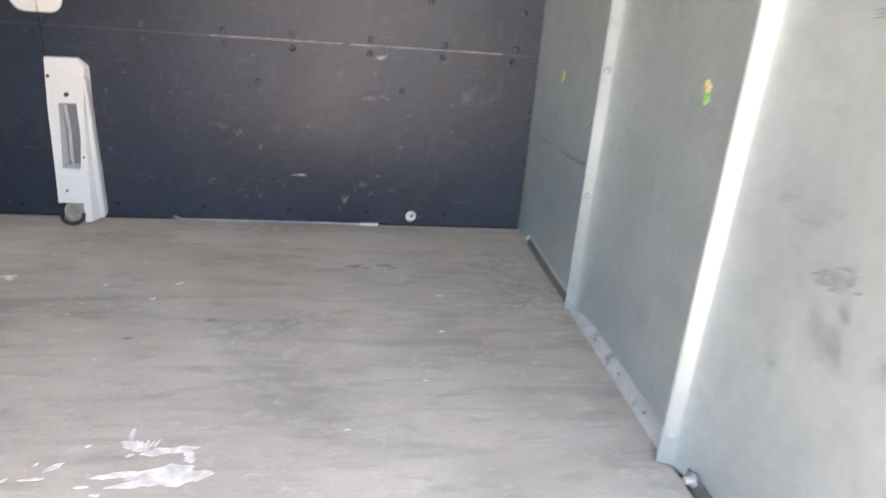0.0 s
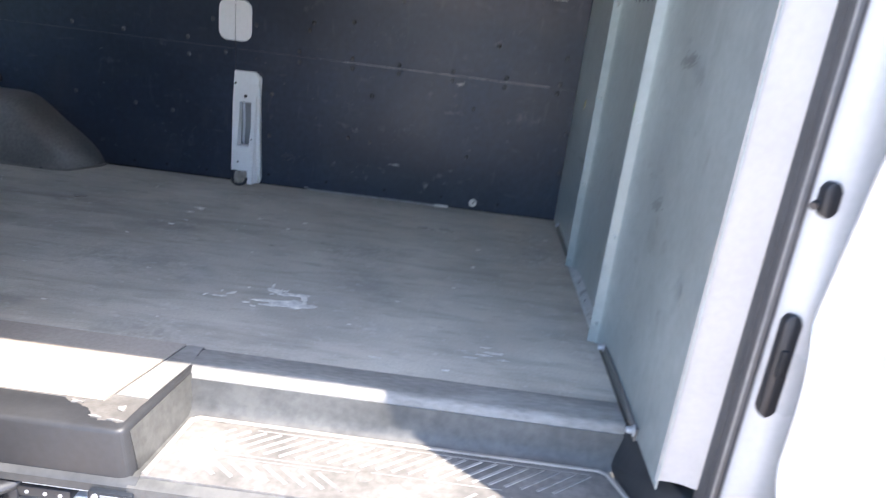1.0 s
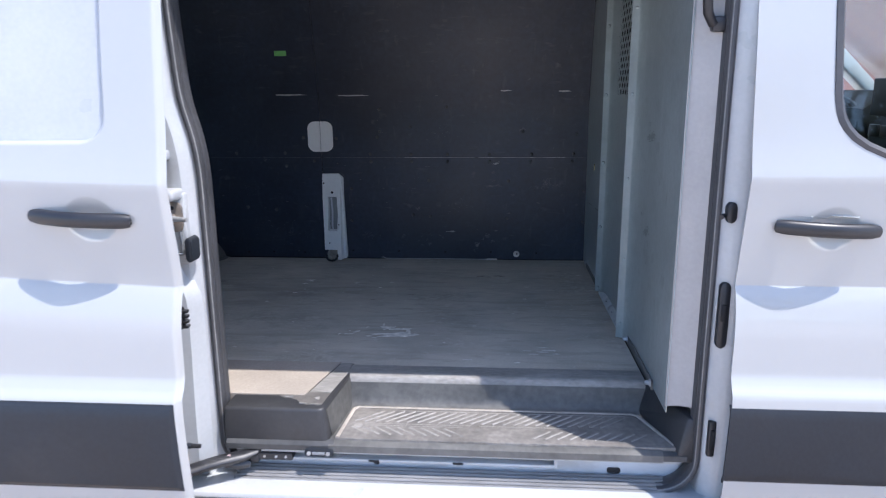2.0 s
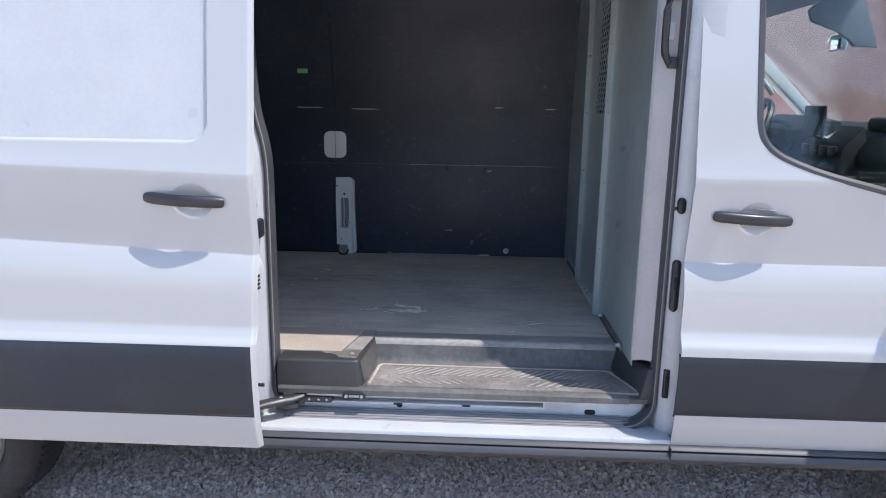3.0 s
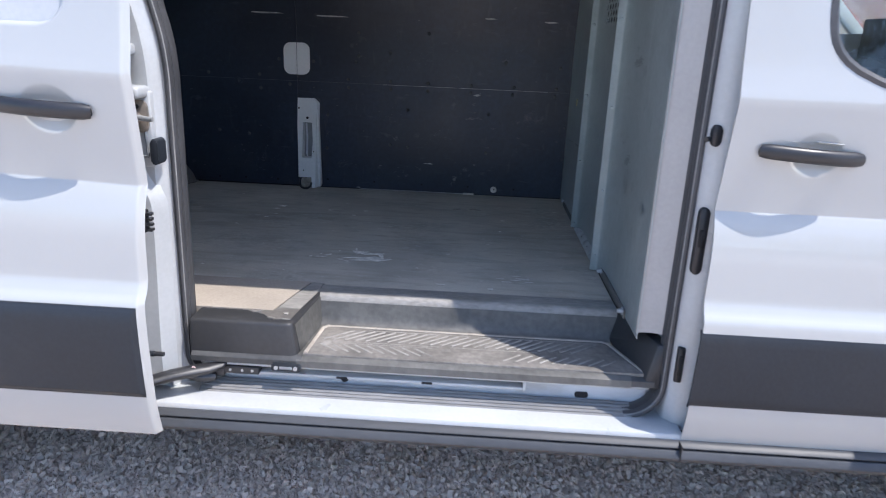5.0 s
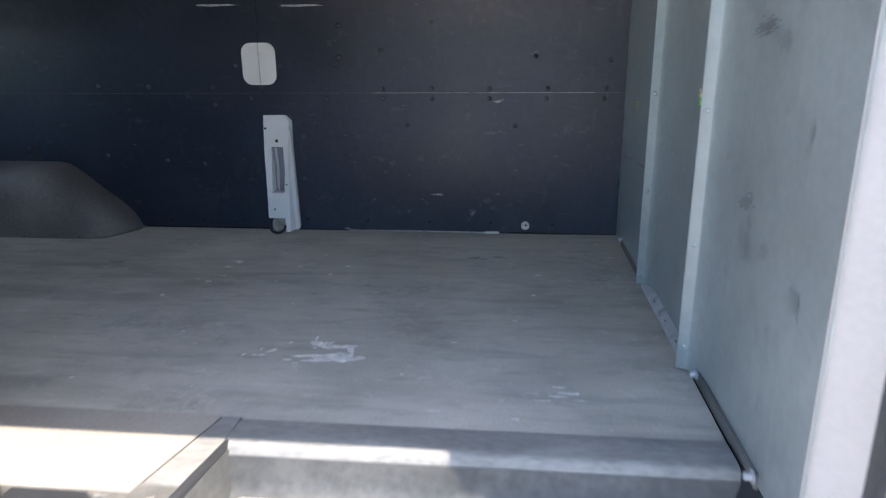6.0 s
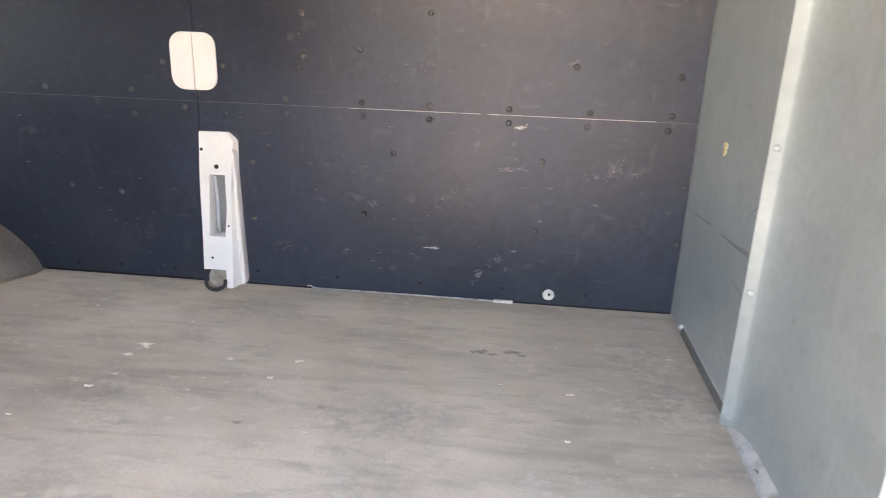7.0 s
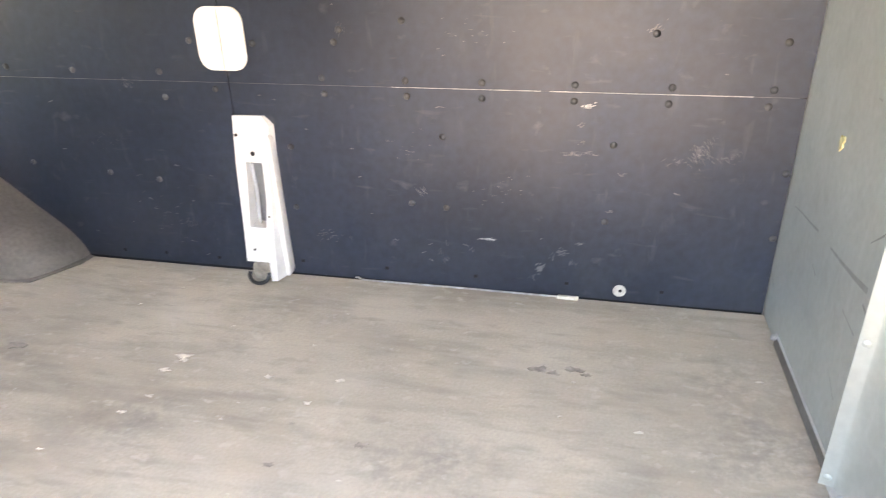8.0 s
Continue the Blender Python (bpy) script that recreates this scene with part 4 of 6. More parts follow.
def flake(x0, y0, x1, y1, w0, w1, seed, n=12, z=FLOOR, bm=None):
    """A torn sliver from one end to the other, with ragged sides."""
    bm, rn = bm or marks, random.Random(seed)
    dx, dy = x1 - x0, y1 - y0
    ll = math.hypot(dx, dy)
    px, py = -dy / ll, dx / ll
    side = []
    for q in range(n + 1):
        t = q / n
        w = (w0 + (w1 - w0) * t) * min(1, 5 * t + 0.12, 4 * (1 - t) + 0.1)
        side.append((x0 + dx * t, y0 + dy * t, w * rn.uniform(0.6, 1.25), w * rn.uniform(0.6, 1.25)))
    ring = [(x + px * a_, y + py * a_) for x, y, a_, _ in side] + [(x - px * b_, y - py * b_) for x, y, _, b_ in side[::-1]]
    lo = [bm.verts.new((x, y, z - 0.003)) for x, y in ring]
    hi = [bm.verts.new((x, y, z + 0.0004 + 0.0002 * (seed % 7))) for x, y in ring]
    bm.faces.new(hi)
    for j in range(len(ring)):
        bm.faces.new((lo[j], lo[(j + 1) % len(ring)], hi[(j + 1) % len(ring)], hi[j]))


# pale worn corner: one ragged patch on the block's top, with a broken rim
rn = random.Random(4)
edge = [(0.232, 0.217), (0.275, 0.190), (0.315, 0.176), (0.337, 0.157), (0.354, 0.142), (0.374, 0.149), (0.394, 0.141)]
ragged = []
for (xa, ya), (xb, yb) in zip(edge, edge[1:]):
    for q in range(5):
        t = q / 5
        ragged.append((xa + (xb - xa) * t + rn.uniform(-0.002, 0.002), ya + (yb - ya) * t + rn.uniform(-0.0025, 0.0025)))
part("worn_corner", prism(ragged + [(0.400, 0.146), (0.405, 0.20), (0.409, 0.224), (0.340, 0.226)], "z", 0.640, 0.6488), TREAD, step, "pale scraped corner of the block", 0)
for k, (x, y, rx, ry) in enumerate(((0.290, 0.190, 0.012, 0.004), (0.345, 0.152, 0.012, 0.003), (0.386, 0.147, 0.012, 0.003), (0.30, 0.206, 0.008, 0.004), (0.375, 0.185, 0.010, 0.007))):
    part("worn_spot", blotch(x, y, 0.6490, rx, ry, 40 + k, 0.6, 12), STEP_WORN, step)

# ---- cargo floor ----
floor = part("floor", box(-2.2, 1.3525, 0.448, 1.885, 0.535, FLOOR), MAT, None, "", 0)
tagged(floor, "worn brown-grey cargo floor with pale scuffs and streaks", "floor", kind="structure")
part("floor_strip", prism([(-2.2, 0.20), (0.335, 0.20), (0.388, 0.4475), (-2.2, 0.4475)], "z", 0.60, 0.6515), DIMMED_BOARD, floor, "sandy worn strip of the floor beside the door, toned down for the sun", 0)
marks = bmesh.new()
rnd = random.Random(11)


flake(0.462, 0.720, 0.612, 0.748, 0.004, 0.022, 1)
flake(0.485, 0.738, 0.580, 0.764, 0.010, 0.016, 2)
flake(0.436, 0.742, 0.505, 0.752, 0.005, 0.007, 3)
flake(0.492, 0.796, 0.578, 0.810, 0.010, 0.006, 4)
flake(0.560, 0.805, 0.574, 0.772, 0.006, 0.009, 5)
flake(0.456, 0.826, 0.502, 0.806, 0.008, 0.012, 6)
flake(0.464, 0.862, 0.469, 0.830, 0.004, 0.006, 7, 6)
for q in range(5):
    flake(0.478 + 0.009 * q, 0.833 - 0.0015 * (q % 2) * 3, 0.484 + 0.006 * q, 0.812, 0.0015, 0.003, 8 + q, 5)
flake(0.472, 0.790, 0.482, 0.797, 0.003, 0.004, 14, 5)
flake(0.365, 0.757, 0.387, 0.779, 0.004, 0.006, 15, 6)
flake(0.345, 0.772, 0.350, 0.779, 0.002, 0.003, 16, 5)
flake(0.335, 0.740, 0.372, 0.744, 0.002, 0.004, 17, 8)
flake(0.312, 0.735, 0.321, 0.746, 0.003, 0.003, 18, 5)
flake(0.420, 0.722, 0.440, 0.724, 0.002, 0.003, 19, 6)
flake(0.404, 0.815, 0.412, 0.819, 0.002, 0.002, 20, 5)
part("flaked_patch", marks, FLAKE, floor, "pale flaked patch in the floor coating")
chips = bmesh.new()
for cx, cy, r in ((0.020, 1.452, 0.017), (0.026, 1.438, 0.010), (0.004, 1.394, 0.012), (0.027, 1.305, 0.008), (0.249, 1.413, 0.010), (0.407, 1.429, 0.009), (0.371, 1.343, 0.009), (0.003, 1.244, 0.008), (1.034, 1.381, 0.006),
                  (0.904, 1.52, 0.005), (1.02, 1.20, 0.006), (0.30, 1.55, 0.005), (-0.084, 1.117, 0.005)):
    blotch(cx, cy, FLOOR, r, r * 0.6, int(cx * 1000 + cy * 77), 0.6, 10, chips)
for q in range(30):
    r = rnd.uniform(0.0015, 0.0042)
    blotch(rnd.uniform(-0.9, 1.3), rnd.uniform(0.5, 1.8), FLOOR, r * 1.6, r * 0.6, 100 + q, 0.6, 8, chips)
part("chipped_spot", chips, FLAKE, floor, "small pale chips")
gouges = bmesh.new()
for cx, cy, rx, ry in ((0.829, 1.551, 0.022, 0.012), (0.86, 1.545, 0.014, 0.008), (0.902, 1.565, 0.018, 0.007), (0.93, 1.55, 0.010, 0.006), (-0.405, 1.416, 0.030, 0.012), (0.364, 1.279, 0.005, 0.004), (0.367, 1.164, 0.009, 0.006), (0.52, 1.246, 0.012, 0.007)):
    blotch(cx, cy, FLOOR, rx, ry, int(cx * 500 + cy * 91), 0.5, 14, gouges)
part("dark_mark", gouges, SMUDGE, floor, "dark worn marks")
fray = bmesh.new()
for cx, cy, rx, ry in ((1.05, 0.60, 0.018, 0.003), (1.08, 0.615, 0.022, 0.0025), (1.02, 0.58, 0.016, 0.003), (1.10, 0.585, 0.012, 0.003), (1.06, 0.64, 0.012, 0.002), (1.00, 0.61, 0.010, 0.002), (0.80, 0.52, 0.010, 0.003)):
    blotch(cx, cy, FLOOR, rx, ry, int(cx * 999), 0.6, 14, fray)
part("scrape", fray, SCRAPE, floor)

# ---- far wall lining ----
wall_far = thing("wall_far", "black coated plywood lining boards with scratches and screw heads", "wall", kind="structure")


def lining_y(z):
    return FAR - 0.19 * max(0.0, z - 1.43)


def board(x0, x1, z0, z1):
    rows = zrows(z0, z1, 0.05)
    bm = bmesh.new()
    ring = [(y_, z) for z in rows for y_ in (lining_y(z),)] + [(lining_y(z) + 0.008, z) for z in rows[::-1]]
    prism(ring, "x", x0, x1, bm=bm)
    return part("lining_board", bm, PLY, wall_far)


SEAM_X, SEAM_Z = -0.013, 1.177
board(SEAM_X + 0.0015, 1.349, 0.643, SEAM_Z - 0.0006)
board(-2.2, SEAM_X - 0.0015, 0.645, SEAM_Z - 0.0006)
board(SEAM_X + 0.0015, 1.349, SEAM_Z + 0.0006, 2.36)
board(-2.2, SEAM_X - 0.0015, SEAM_Z + 0.0006, 2.36)
part("backing", box(-2.2, 1.35, FAR + 0.010, FAR + 0.02, 0.60, 2.4), DARK, wall_far)
seam = bmesh.new()
for a, b, h in ((0.42, 0.78, 0.0008), (0.80, 1.24, 0.0009)):
    box(a, b, FAR - 0.0008, FAR + 0.004, SEAM_Z - h, SEAM_Z + h, 0, 1, seam)
rubbed_seam = bmesh.new()
for a, b in ((-0.80, -0.02), (0.0, 0.415), (1.245, 1.335)):
    box(a, b, FAR - 0.0008, FAR + 0.004, SEAM_Z - 0.0006, SEAM_Z + 0.0006, 0, 1, rubbed_seam)
part("rubbed_seam", rubbed_seam, SCUFF_DIM, wall_far)
part("bright_seam", seam, SCRATCH, wall_far, "pale thin line along the board joint")
screw = part("screw", turned([(0.0, -0.0044), (0.004, -0.0040), (0.0070, -0.0024), (0.0086, 0.0)], 12, "y"), SCREW, wall_far)
screw.location = (0.242, FAR - 0.0005, 1.195)
SPOTS = [(x, z) for x in (0.455, 0.642, 0.857, 1.07, 1.28) for z in (1.193,)] + [(x, 1.156) for x in (0.245, 0.457, 0.642, 0.857, 1.066, 1.275)]
SPOTS += [(0.544, 1.058), (0.954, 1.056), (0.138, 1.015), (0.133, 0.846), (0.55, 0.871), (0.95, 0.86), (0.295, 1.31), (1.024, 1.308), (1.292, 1.293), (0.068, 1.275), (-0.105, 1.28),
          (-0.466, 1.20), (0.64, 1.43), (0.295, 1.42), (1.338, 1.006), (1.338, 0.845), (-0.206, 1.201), (-0.202, 1.135), (-0.053, 1.160), (-0.674, 0.933), (-0.674, 1.205), (0.459, 0.878), (-0.271, 0.902), (-0.425, 0.915), (0.281, 1.281), (0.452, 1.331)]
for x, z in SPOTS:
    again("screw", screw, pose(x, FAR - 0.0005, z), wall_far)
hole = part("screw_hole", box(-0.005, 0.005, -0.001, 0.003, -0.0045, 0.0045, 0.001, 1), DARK, wall_far)
hole.location = (0.134, FAR, 0.682)
for x, z in ((0.38, 0.681), (0.627, 0.679), (0.867, 0.68), (1.105, 0.677), (-0.129, 0.67), (-0.439, 0.67), (-0.30, 0.672)):
    again("screw_hole", hole, pose(x, FAR, z), wall_far)


def scratch(x0, x1, z0, z1, h, mat, y_off=0.0006):
    y = lining_y((z0 + z1) / 2) - y_off
    bm = prism([(x0, z0 - h * 0.3), ((x0 * 2 + x1) / 3, (2 * z0 + z1) / 3 - h * 0.5), (x1, z1), ((x0 + 2 * x1) / 3, (z0 + 2 * z1) / 3 + h * 0.5), (x0, z0 + h * 0.3)], "y", y, y + 0.003)
    return part("scratch", bm, mat, wall_far, "", 0)


for x0, x1, z in ((-0.232, -0.07, 1.497), (0.09, 0.25, 1.492), (0.91, 0.965, 1.51), (1.195, 1.26, 1.505)):
    scratch(x0, x1, z, z - 0.002, 0.010, SCRATCH)
rnd = random.Random(23)
for q in range(36):
    x, z = rnd.uniform(-0.6, 1.32), rnd.choice((rnd.uniform(0.67, 1.16), rnd.uniform(0.67, 0.95), rnd.uniform(1.2, 1.5)))
    if -0.10 < x < 0.12 and (z < 1.12 or 1.19 < z < 1.38):
        continue
    w, a = rnd.uniform(0.004, 0.018), rnd.uniform(-0.6, 0.35)
    scratch(x, x + w, z, z + w * a, rnd.uniform(0.0015, 0.004), SCUFF_DIM)


def scuff(x, z, w, h, n, lean, seed, mat, long=0.012, thin=0.0012):
    """A rubbed place made of many short fine scratches."""
    rn, bm = random.Random(seed), bmesh.new()
    for q in range(n):
        u, v = rn.gauss(0, 0.42), rn.gauss(0, 0.42)
        cx, cz, l_ = x + u * w, z + v * h, long * rn.uniform(0.4, 1.2)
        a_ = math.radians(lean + rn.gauss(0, 12))
        dx, dz, t_ = math.cos(a_) * l_ / 2, math.sin(a_) * l_ / 2, thin * rn.uniform(0.4, 1.1)
        y = lining_y(cz) - 0.0004 - 0.00002 * q
        bm.faces.new([bm.verts.new((px, y, pz)) for px, pz in ((cx - dx, cz - dz), (cx, cz - t_), (cx + dx, cz + dz), (cx, cz + t_))])
    return part("scuff", bm, mat, wall_far, "", 0)


for k, (x, z, w, h, n, lean, long, thin) in enumerate((
        (1.148, 1.040, 0.035, 0.030, 60, -52, 0.016, 0.0011), (1.165, 1.065, 0.014, 0.020, 16, -60, 0.014, 0.001), (1.10, 1.022, 0.03, 0.012, 14, 40, 0.016, 0.0009), (1.215, 1.034, 0.03, 0.014, 26, -30, 0.012, 0.001),
        (0.888, 1.146, 0.016, 0.006, 26, 10, 0.014, 0.0018), (0.877, 1.101, 0.008, 0.008, 10, 0, 0.008, 0.0016), (0.881, 1.062, 0.010, 0.008, 14, 0, 0.008, 0.0016), (0.873, 1.031, 0.05, 0.008, 26, 3, 0.022, 0.0011),
        (0.796, 0.719, 0.015, 0.013, 34, 25, 0.012, 0.0026), (0.827, 0.752, 0.006, 0.012, 10, 60, 0.012, 0.0015), (0.879, 0.736, 0.014, 0.013, 20, 60, 0.010, 0.0015), (0.851, 0.769, 0.020, 0.010, 22, 10, 0.012, 0.0016), (0.892, 0.796, 0.012, 0.005, 10, 5, 0.010, 0.0014),
        (0.617, 0.758, 0.007, 0.009, 12, 60, 0.010, 0.0016), (0.665, 0.790, 0.034, 0.003, 14, -2, 0.024, 0.0012), (0.22, 0.772, 0.045, 0.020, 34, 20, 0.012, 0.0010), (0.282, 0.764, 0.008, 0.015, 12, 80, 0.014, 0.0010),
        (0.135, 0.917, 0.008, 0.020, 14, 70, 0.012, 0.0012), (0.484, 0.915, 0.016, 0.012, 16, -44, 0.020, 0.0013), (0.535, 0.742, 0.010, 0.016, 12, 60, 0.010, 0.0012), (0.548, 0.768, 0.005, 0.012, 9, 75, 0.010, 0.0012), (0.41, 0.768, 0.010, 0.006, 10, 10, 0.008, 0.0013),
        (0.956, 0.887, 0.014, 0.004, 9, 0, 0.010, 0.0012), (0.78, 0.69, 0.012, 0.012, 14, 50, 0.010, 0.0011), (1.024, 1.318, 0.020, 0.014, 22, 40, 0.010, 0.0014), (0.60, 1.30, 0.10, 0.05, 16, 5, 0.010, 0.0010), (-0.25, 0.80, 0.12, 0.08, 26, 10, 0.012, 0.0012), (-0.12, 0.77, 0.05, 0.05, 18, 70, 0.014, 0.0012), (0.44, 1.03, 0.12, 0.06, 14, -5, 0.012, 0.001),
        (0.299, 1.309, 0.018, 0.018, 30, 60, 0.010, 0.0012), (-0.314, 1.165, 0.020, 0.014, 24, -50, 0.014, 0.0012), (-0.205, 0.777, 0.020, 0.016, 34, 50, 0.012, 0.0012), (0.542, 0.722, 0.010, 0.012, 16, -60, 0.012, 0.0014), (1.144, 1.052, 0.024, 0.020, 40, -50, 0.014, 0.0012), (-0.42, 1.02, 0.05, 0.04, 20, -60, 0.012, 0.001), (0.70, 0.93, 0.10, 0.05, 20, 5, 0.014, 0.0009), (0.98, 0.984, 0.014, 0.006, 10, 10, 0.010, 0.001))):
    scuff(x, z, w, h, n, lean, 50 + k, SCRATCH if k in (4, 14) else SCUFF_DIM, long, thin)
string = tube([(0.290, FAR - 0.012, 0.650), (0.300, FAR - 0.014, 0.652), (0.308, FAR - 0.012, 0.646), (0.32, FAR - 0.010, 0.6435), (0.6, FAR - 0.008, 0.6435), (0.86, FAR - 0.008, 0.6430)], 0.0023, 6)
string = tagged(part("white_cord", string, SCRATCH), "thin white cord lying along the foot of the wall", "cord")
tagged(part("cord_end", box(0.845, 0.90, FAR - 0.016, FAR - 0.004, 0.640, 0.648, 0.002), FLAKE), "small pale scrap at the foot of the wall", "scrap")
dot = tagged(part("wall_rivet", turned([(0.0, -0.004), (0.008, -0.004), (0.012, -0.003), (0.0165, -0.001), (0.0175, 0.003)], 20, "y", (1.001, FAR, 0.671)), FLAKE), "round white plastic rivet in the lining", "rivet")
part("rivet_hole", turned([(0.0, -0.0048), (0.004, -0.0048), (0.0045, -0.003)], 10, "y", (1.003, FAR, 0.673)), DARK, dot)
tagged(part("green_sticker", box(-0.215, -0.155, lining_y(1.70) - 0.002, lining_y(1.70) + 0.004, 1.685, 1.715, 0.001), GREEN), "small bright green sticker on the lining", "sticker")

# round-cornered cover of two halves
cover = thing("access_cover", "white round-cornered cover plate split down the middle", "cover plate")


def half_cover(x0, x1):
    pts = rounded(-0.080, 0.050, 1.208, 1.362, 0.036, 8)
    pts = [(min(max(x, x0), x1), z) for x, z in pts]
    out = [p for i, p in enumerate(pts) if p != pts[i - 1]]
    return part("cover_half", prism(out, "y", FAR - 0.006, FAR + 0.004, 0.0015), BODY_INSIDE, cover)


half_cover(-0.080, -0.0160)
half_cover(-0.0130, 0.050)

# pressed white bracket with lashing ring
bracket = thing("lashing_bracket", "white pressed-metal pillar foot with slot and black lashing ring", "bracket")


def front_y(z):
    return FAR - 0.010 - 0.058 * (1.094 - z) / 0.44


bm = bmesh.new()
# front face as a band between outline and slot
ring_o = [bm.verts.new((x, front_y(z), z)) for x, z in ((-0.013, 1.094), (0.070, 1.095), (0.088, 1.070), (0.080, 0.965), (0.080, 0.87), (0.082, 0.785), (0.084, 0.648), (0.066, 0.646), (0.062, 0.700), (-0.004, 0.700), (-0.006, 0.785), (-0.013, 0.965))]
ring_b = [bm.verts.new((x + (0.012 if 1 < i < 7 else 0), FAR + 0.004, z)) for i, (x, z) in enumerate(((-0.013, 1.094), (0.074, 1.095), (0.088, 1.072), (0.086, 0.965), (0.088, 0.87), (0.090, 0.785), (0.092, 0.648), (0.066, 0.646), (0.062, 0.700), (-0.004, 0.700), (-0.006, 0.785), (-0.013, 0.965)))]
s4 = [bm.verts.new((x, front_y(z), z)) for x, z in ((0.016, 0.975), (0.062, 0.975), (0.067, 0.88), (0.062, 0.798), (0.014, 0.798))]
d4 = [bm.verts.new((x, FAR + 0.003, z)) for x, z in ((0.018, 0.973), (0.060, 0.973), (0.064, 0.88), (0.060, 0.800), (0.016, 0.800))]
for i in range(12):
    bm.faces.new((ring_o[i], ring_b[i], ring_b[(i + 1) % 12], ring_o[(i + 1) % 12]))
o = ring_o
for f in ((o[11], o[0], o[1], o[2], o[3], s4[1], s4[0]), (o[3], o[4], s4[2], s4[1]), (o[4], o[5], s4[3], s4[2]), (o[5], o[6], o[7], o[8], o[9], o[10], s4[4], s4[3]), (o[10], o[11], s4[0], s4[4])):
    bm.faces.new(f)
for i in range(5):
    bm.faces.new((s4[i], d4[i], d4[(i + 1) % 5], s4[(i + 1) % 5]))
part("bracket_body", bm, BODY_INSIDE, bracket, "", 25)
# Slot back coloured grey, putting the shade of the recess into its paint.
part("slot_back", box(0.008, 0.074, FAR - 0.004, FAR + 0.002, 0.79, 0.98), SLOT_GREY, bracket, "slot back, greyed for the shade inside the slot")
part("side_flange", prism([(0.088, 1.05), (0.094, 1.04), (0.106, 0.66), (0.100, 0.645), (0.088, 0.648)], "y", FAR - 0.03, FAR + 0.002, 0.002), BODY_INSIDE, bracket)
for x, z, r in ((0.038, 0.998, 0.0065), (0.022, 0.735, 0.0035), (-0.006, 1.045, 0.0045), (0.072, 0.83, 0.003)):
    part("bracket_hole", turned([(0.0, -0.0012), (r, -0.0012), (r, 0.004)], 12, "y", (x, front_y(z), z)), DARK, bracket)
ringpath = [(0.036 + 0.029 * math.cos(radians(a)), 1.812 - 0.012 * math.sin(radians(a)), 0.668 - 0.020 * math.sin(radians(a))) for a in range(-20, 201, 20)]
part("lashing_ring", tube(ringpath, 0.0055, 8), BLACK, bracket, "black steel lashing ring")
part("ring_cup", prism(rounded(0.008, 0.064, 0.646, 0.698, 0.016), "y", 1.832, 1.862, 0.004), SMUDGE, bracket, "dusty cup behind the ring")
part("slot_strap", prism([(0.030, 0.82), (0.034, 0.90), (0.030, 0.972), (0.038, 0.972), (0.042, 0.90), (0.038, 0.80)], "y", front_y(0.85) + 0.012, front_y(0.85) + 0.016), SILL, bracket)

# ---- wheel box ----
wheel_box = bmesh.new()
NX, NK = 80, 24


end_height = smooth_curve([(0.0, 0.004), (0.012, 0.034), (0.05, 0.082), (0.15, 0.163), (0.25, 0.243), (0.285, 0.262), (0.34, 0.268), (0.52, 0.270)])
end_depth = smooth_curve([(0.0, 0.02), (0.01, 0.06), (0.035, 0.125), (0.07, 0.175), (0.12, 0.19), (0.6, 0.192)])


def wheel_box_place(i, k):
    x = -1.575 + 1.01 * i / (NX - 1)
    e = min(x + 1.575, -0.565 - x)
    h, depth = end_height(max(e, 0)), end_depth(max(e, 0))
    a_ = radians(90 * k / (NK - 1))
    return (x, FAR - depth * math.sin(a_) ** 0.62, FLOOR - 0.002 + h * max(math.cos(a_), 0) ** 0.42)


arch = thing("wheel_box", "dark moulded wheel box cover with dusty worn faces", "wheel box")
part("shell", grid(NX, NK, wheel_box_place, 0.0, wheel_box), ARCH, arch)
part("foot_flange", prism([(-1.59, FAR - 0.06), (-1.52, FAR - 0.19), (-1.44, FAR - 0.206), (-0.70, FAR - 0.206), (-0.615, FAR - 0.19), (-0.55, FAR - 0.06), (-0.55, FAR - 0.004), (-1.59, FAR - 0.004)], "z", FLOOR + 0.0005, FLOOR + 0.004, 0.001), ARCH, arch)
for x in (-0.72, -0.95, -1.2, -1.42):
    part("flange_screw", turned([(0.0, 0.004), (0.005, 0.0035), (0.007, 0.0)], 8, "z", (x, FAR - 0.199, FLOOR + 0.004)), SCREW, arch)
tagged(part("wall_grommet", turned([(0.0, -0.012), (0.012, -0.012), (0.018, -0.004), (0.020, 0.0)], 14, "y", (-1.0, FAR, 0.945)), BLACK), "black plastic fastener above the wheel box", "fastener")

# ---- near side lining and ceiling of the load space ----
near = part("wall_near", box(-2.2, 0.07, 0.16, 0.175, 0.60, 2.36), PLY, None, "", 0)
tagged(near, "black coated plywood lining beside the door", "wall", kind="structure")
lining = box(-2.24, -2.19, 0.16, FAR, 0.60, REAR_SILL)
box(-2.24, -2.19, 0.16, FAR, REAR_HEAD, 2.4, 0, 1, lining)
for y0, y1 in ((0.16, REAR_PANES[0][0]), (REAR_PANES[0][1], REAR_PANES[1][0]), (REAR_PANES[1][1], FAR)):
    box(-2.24, -2.19, y0, y1, REAR_SILL, REAR_HEAD, 0, 1, lining)
tagged(part("wall_rear", lining, BODY_INSIDE, None, "", 0), "white painted inside of the glazed rear doors", "wall", kind="structure")
tagged(part("ceiling", box(-2.2, 1.42, 0.16, 1.88, 2.34, 2.36), BODY_INSIDE, None, "", 0), "white painted metal ceiling of the load space", "ceiling", kind="structure")
part("header_trim", box(0.06, 1.45, 0.10, 0.22, 1.94, 2.36, 0.01), RUBBER, van)

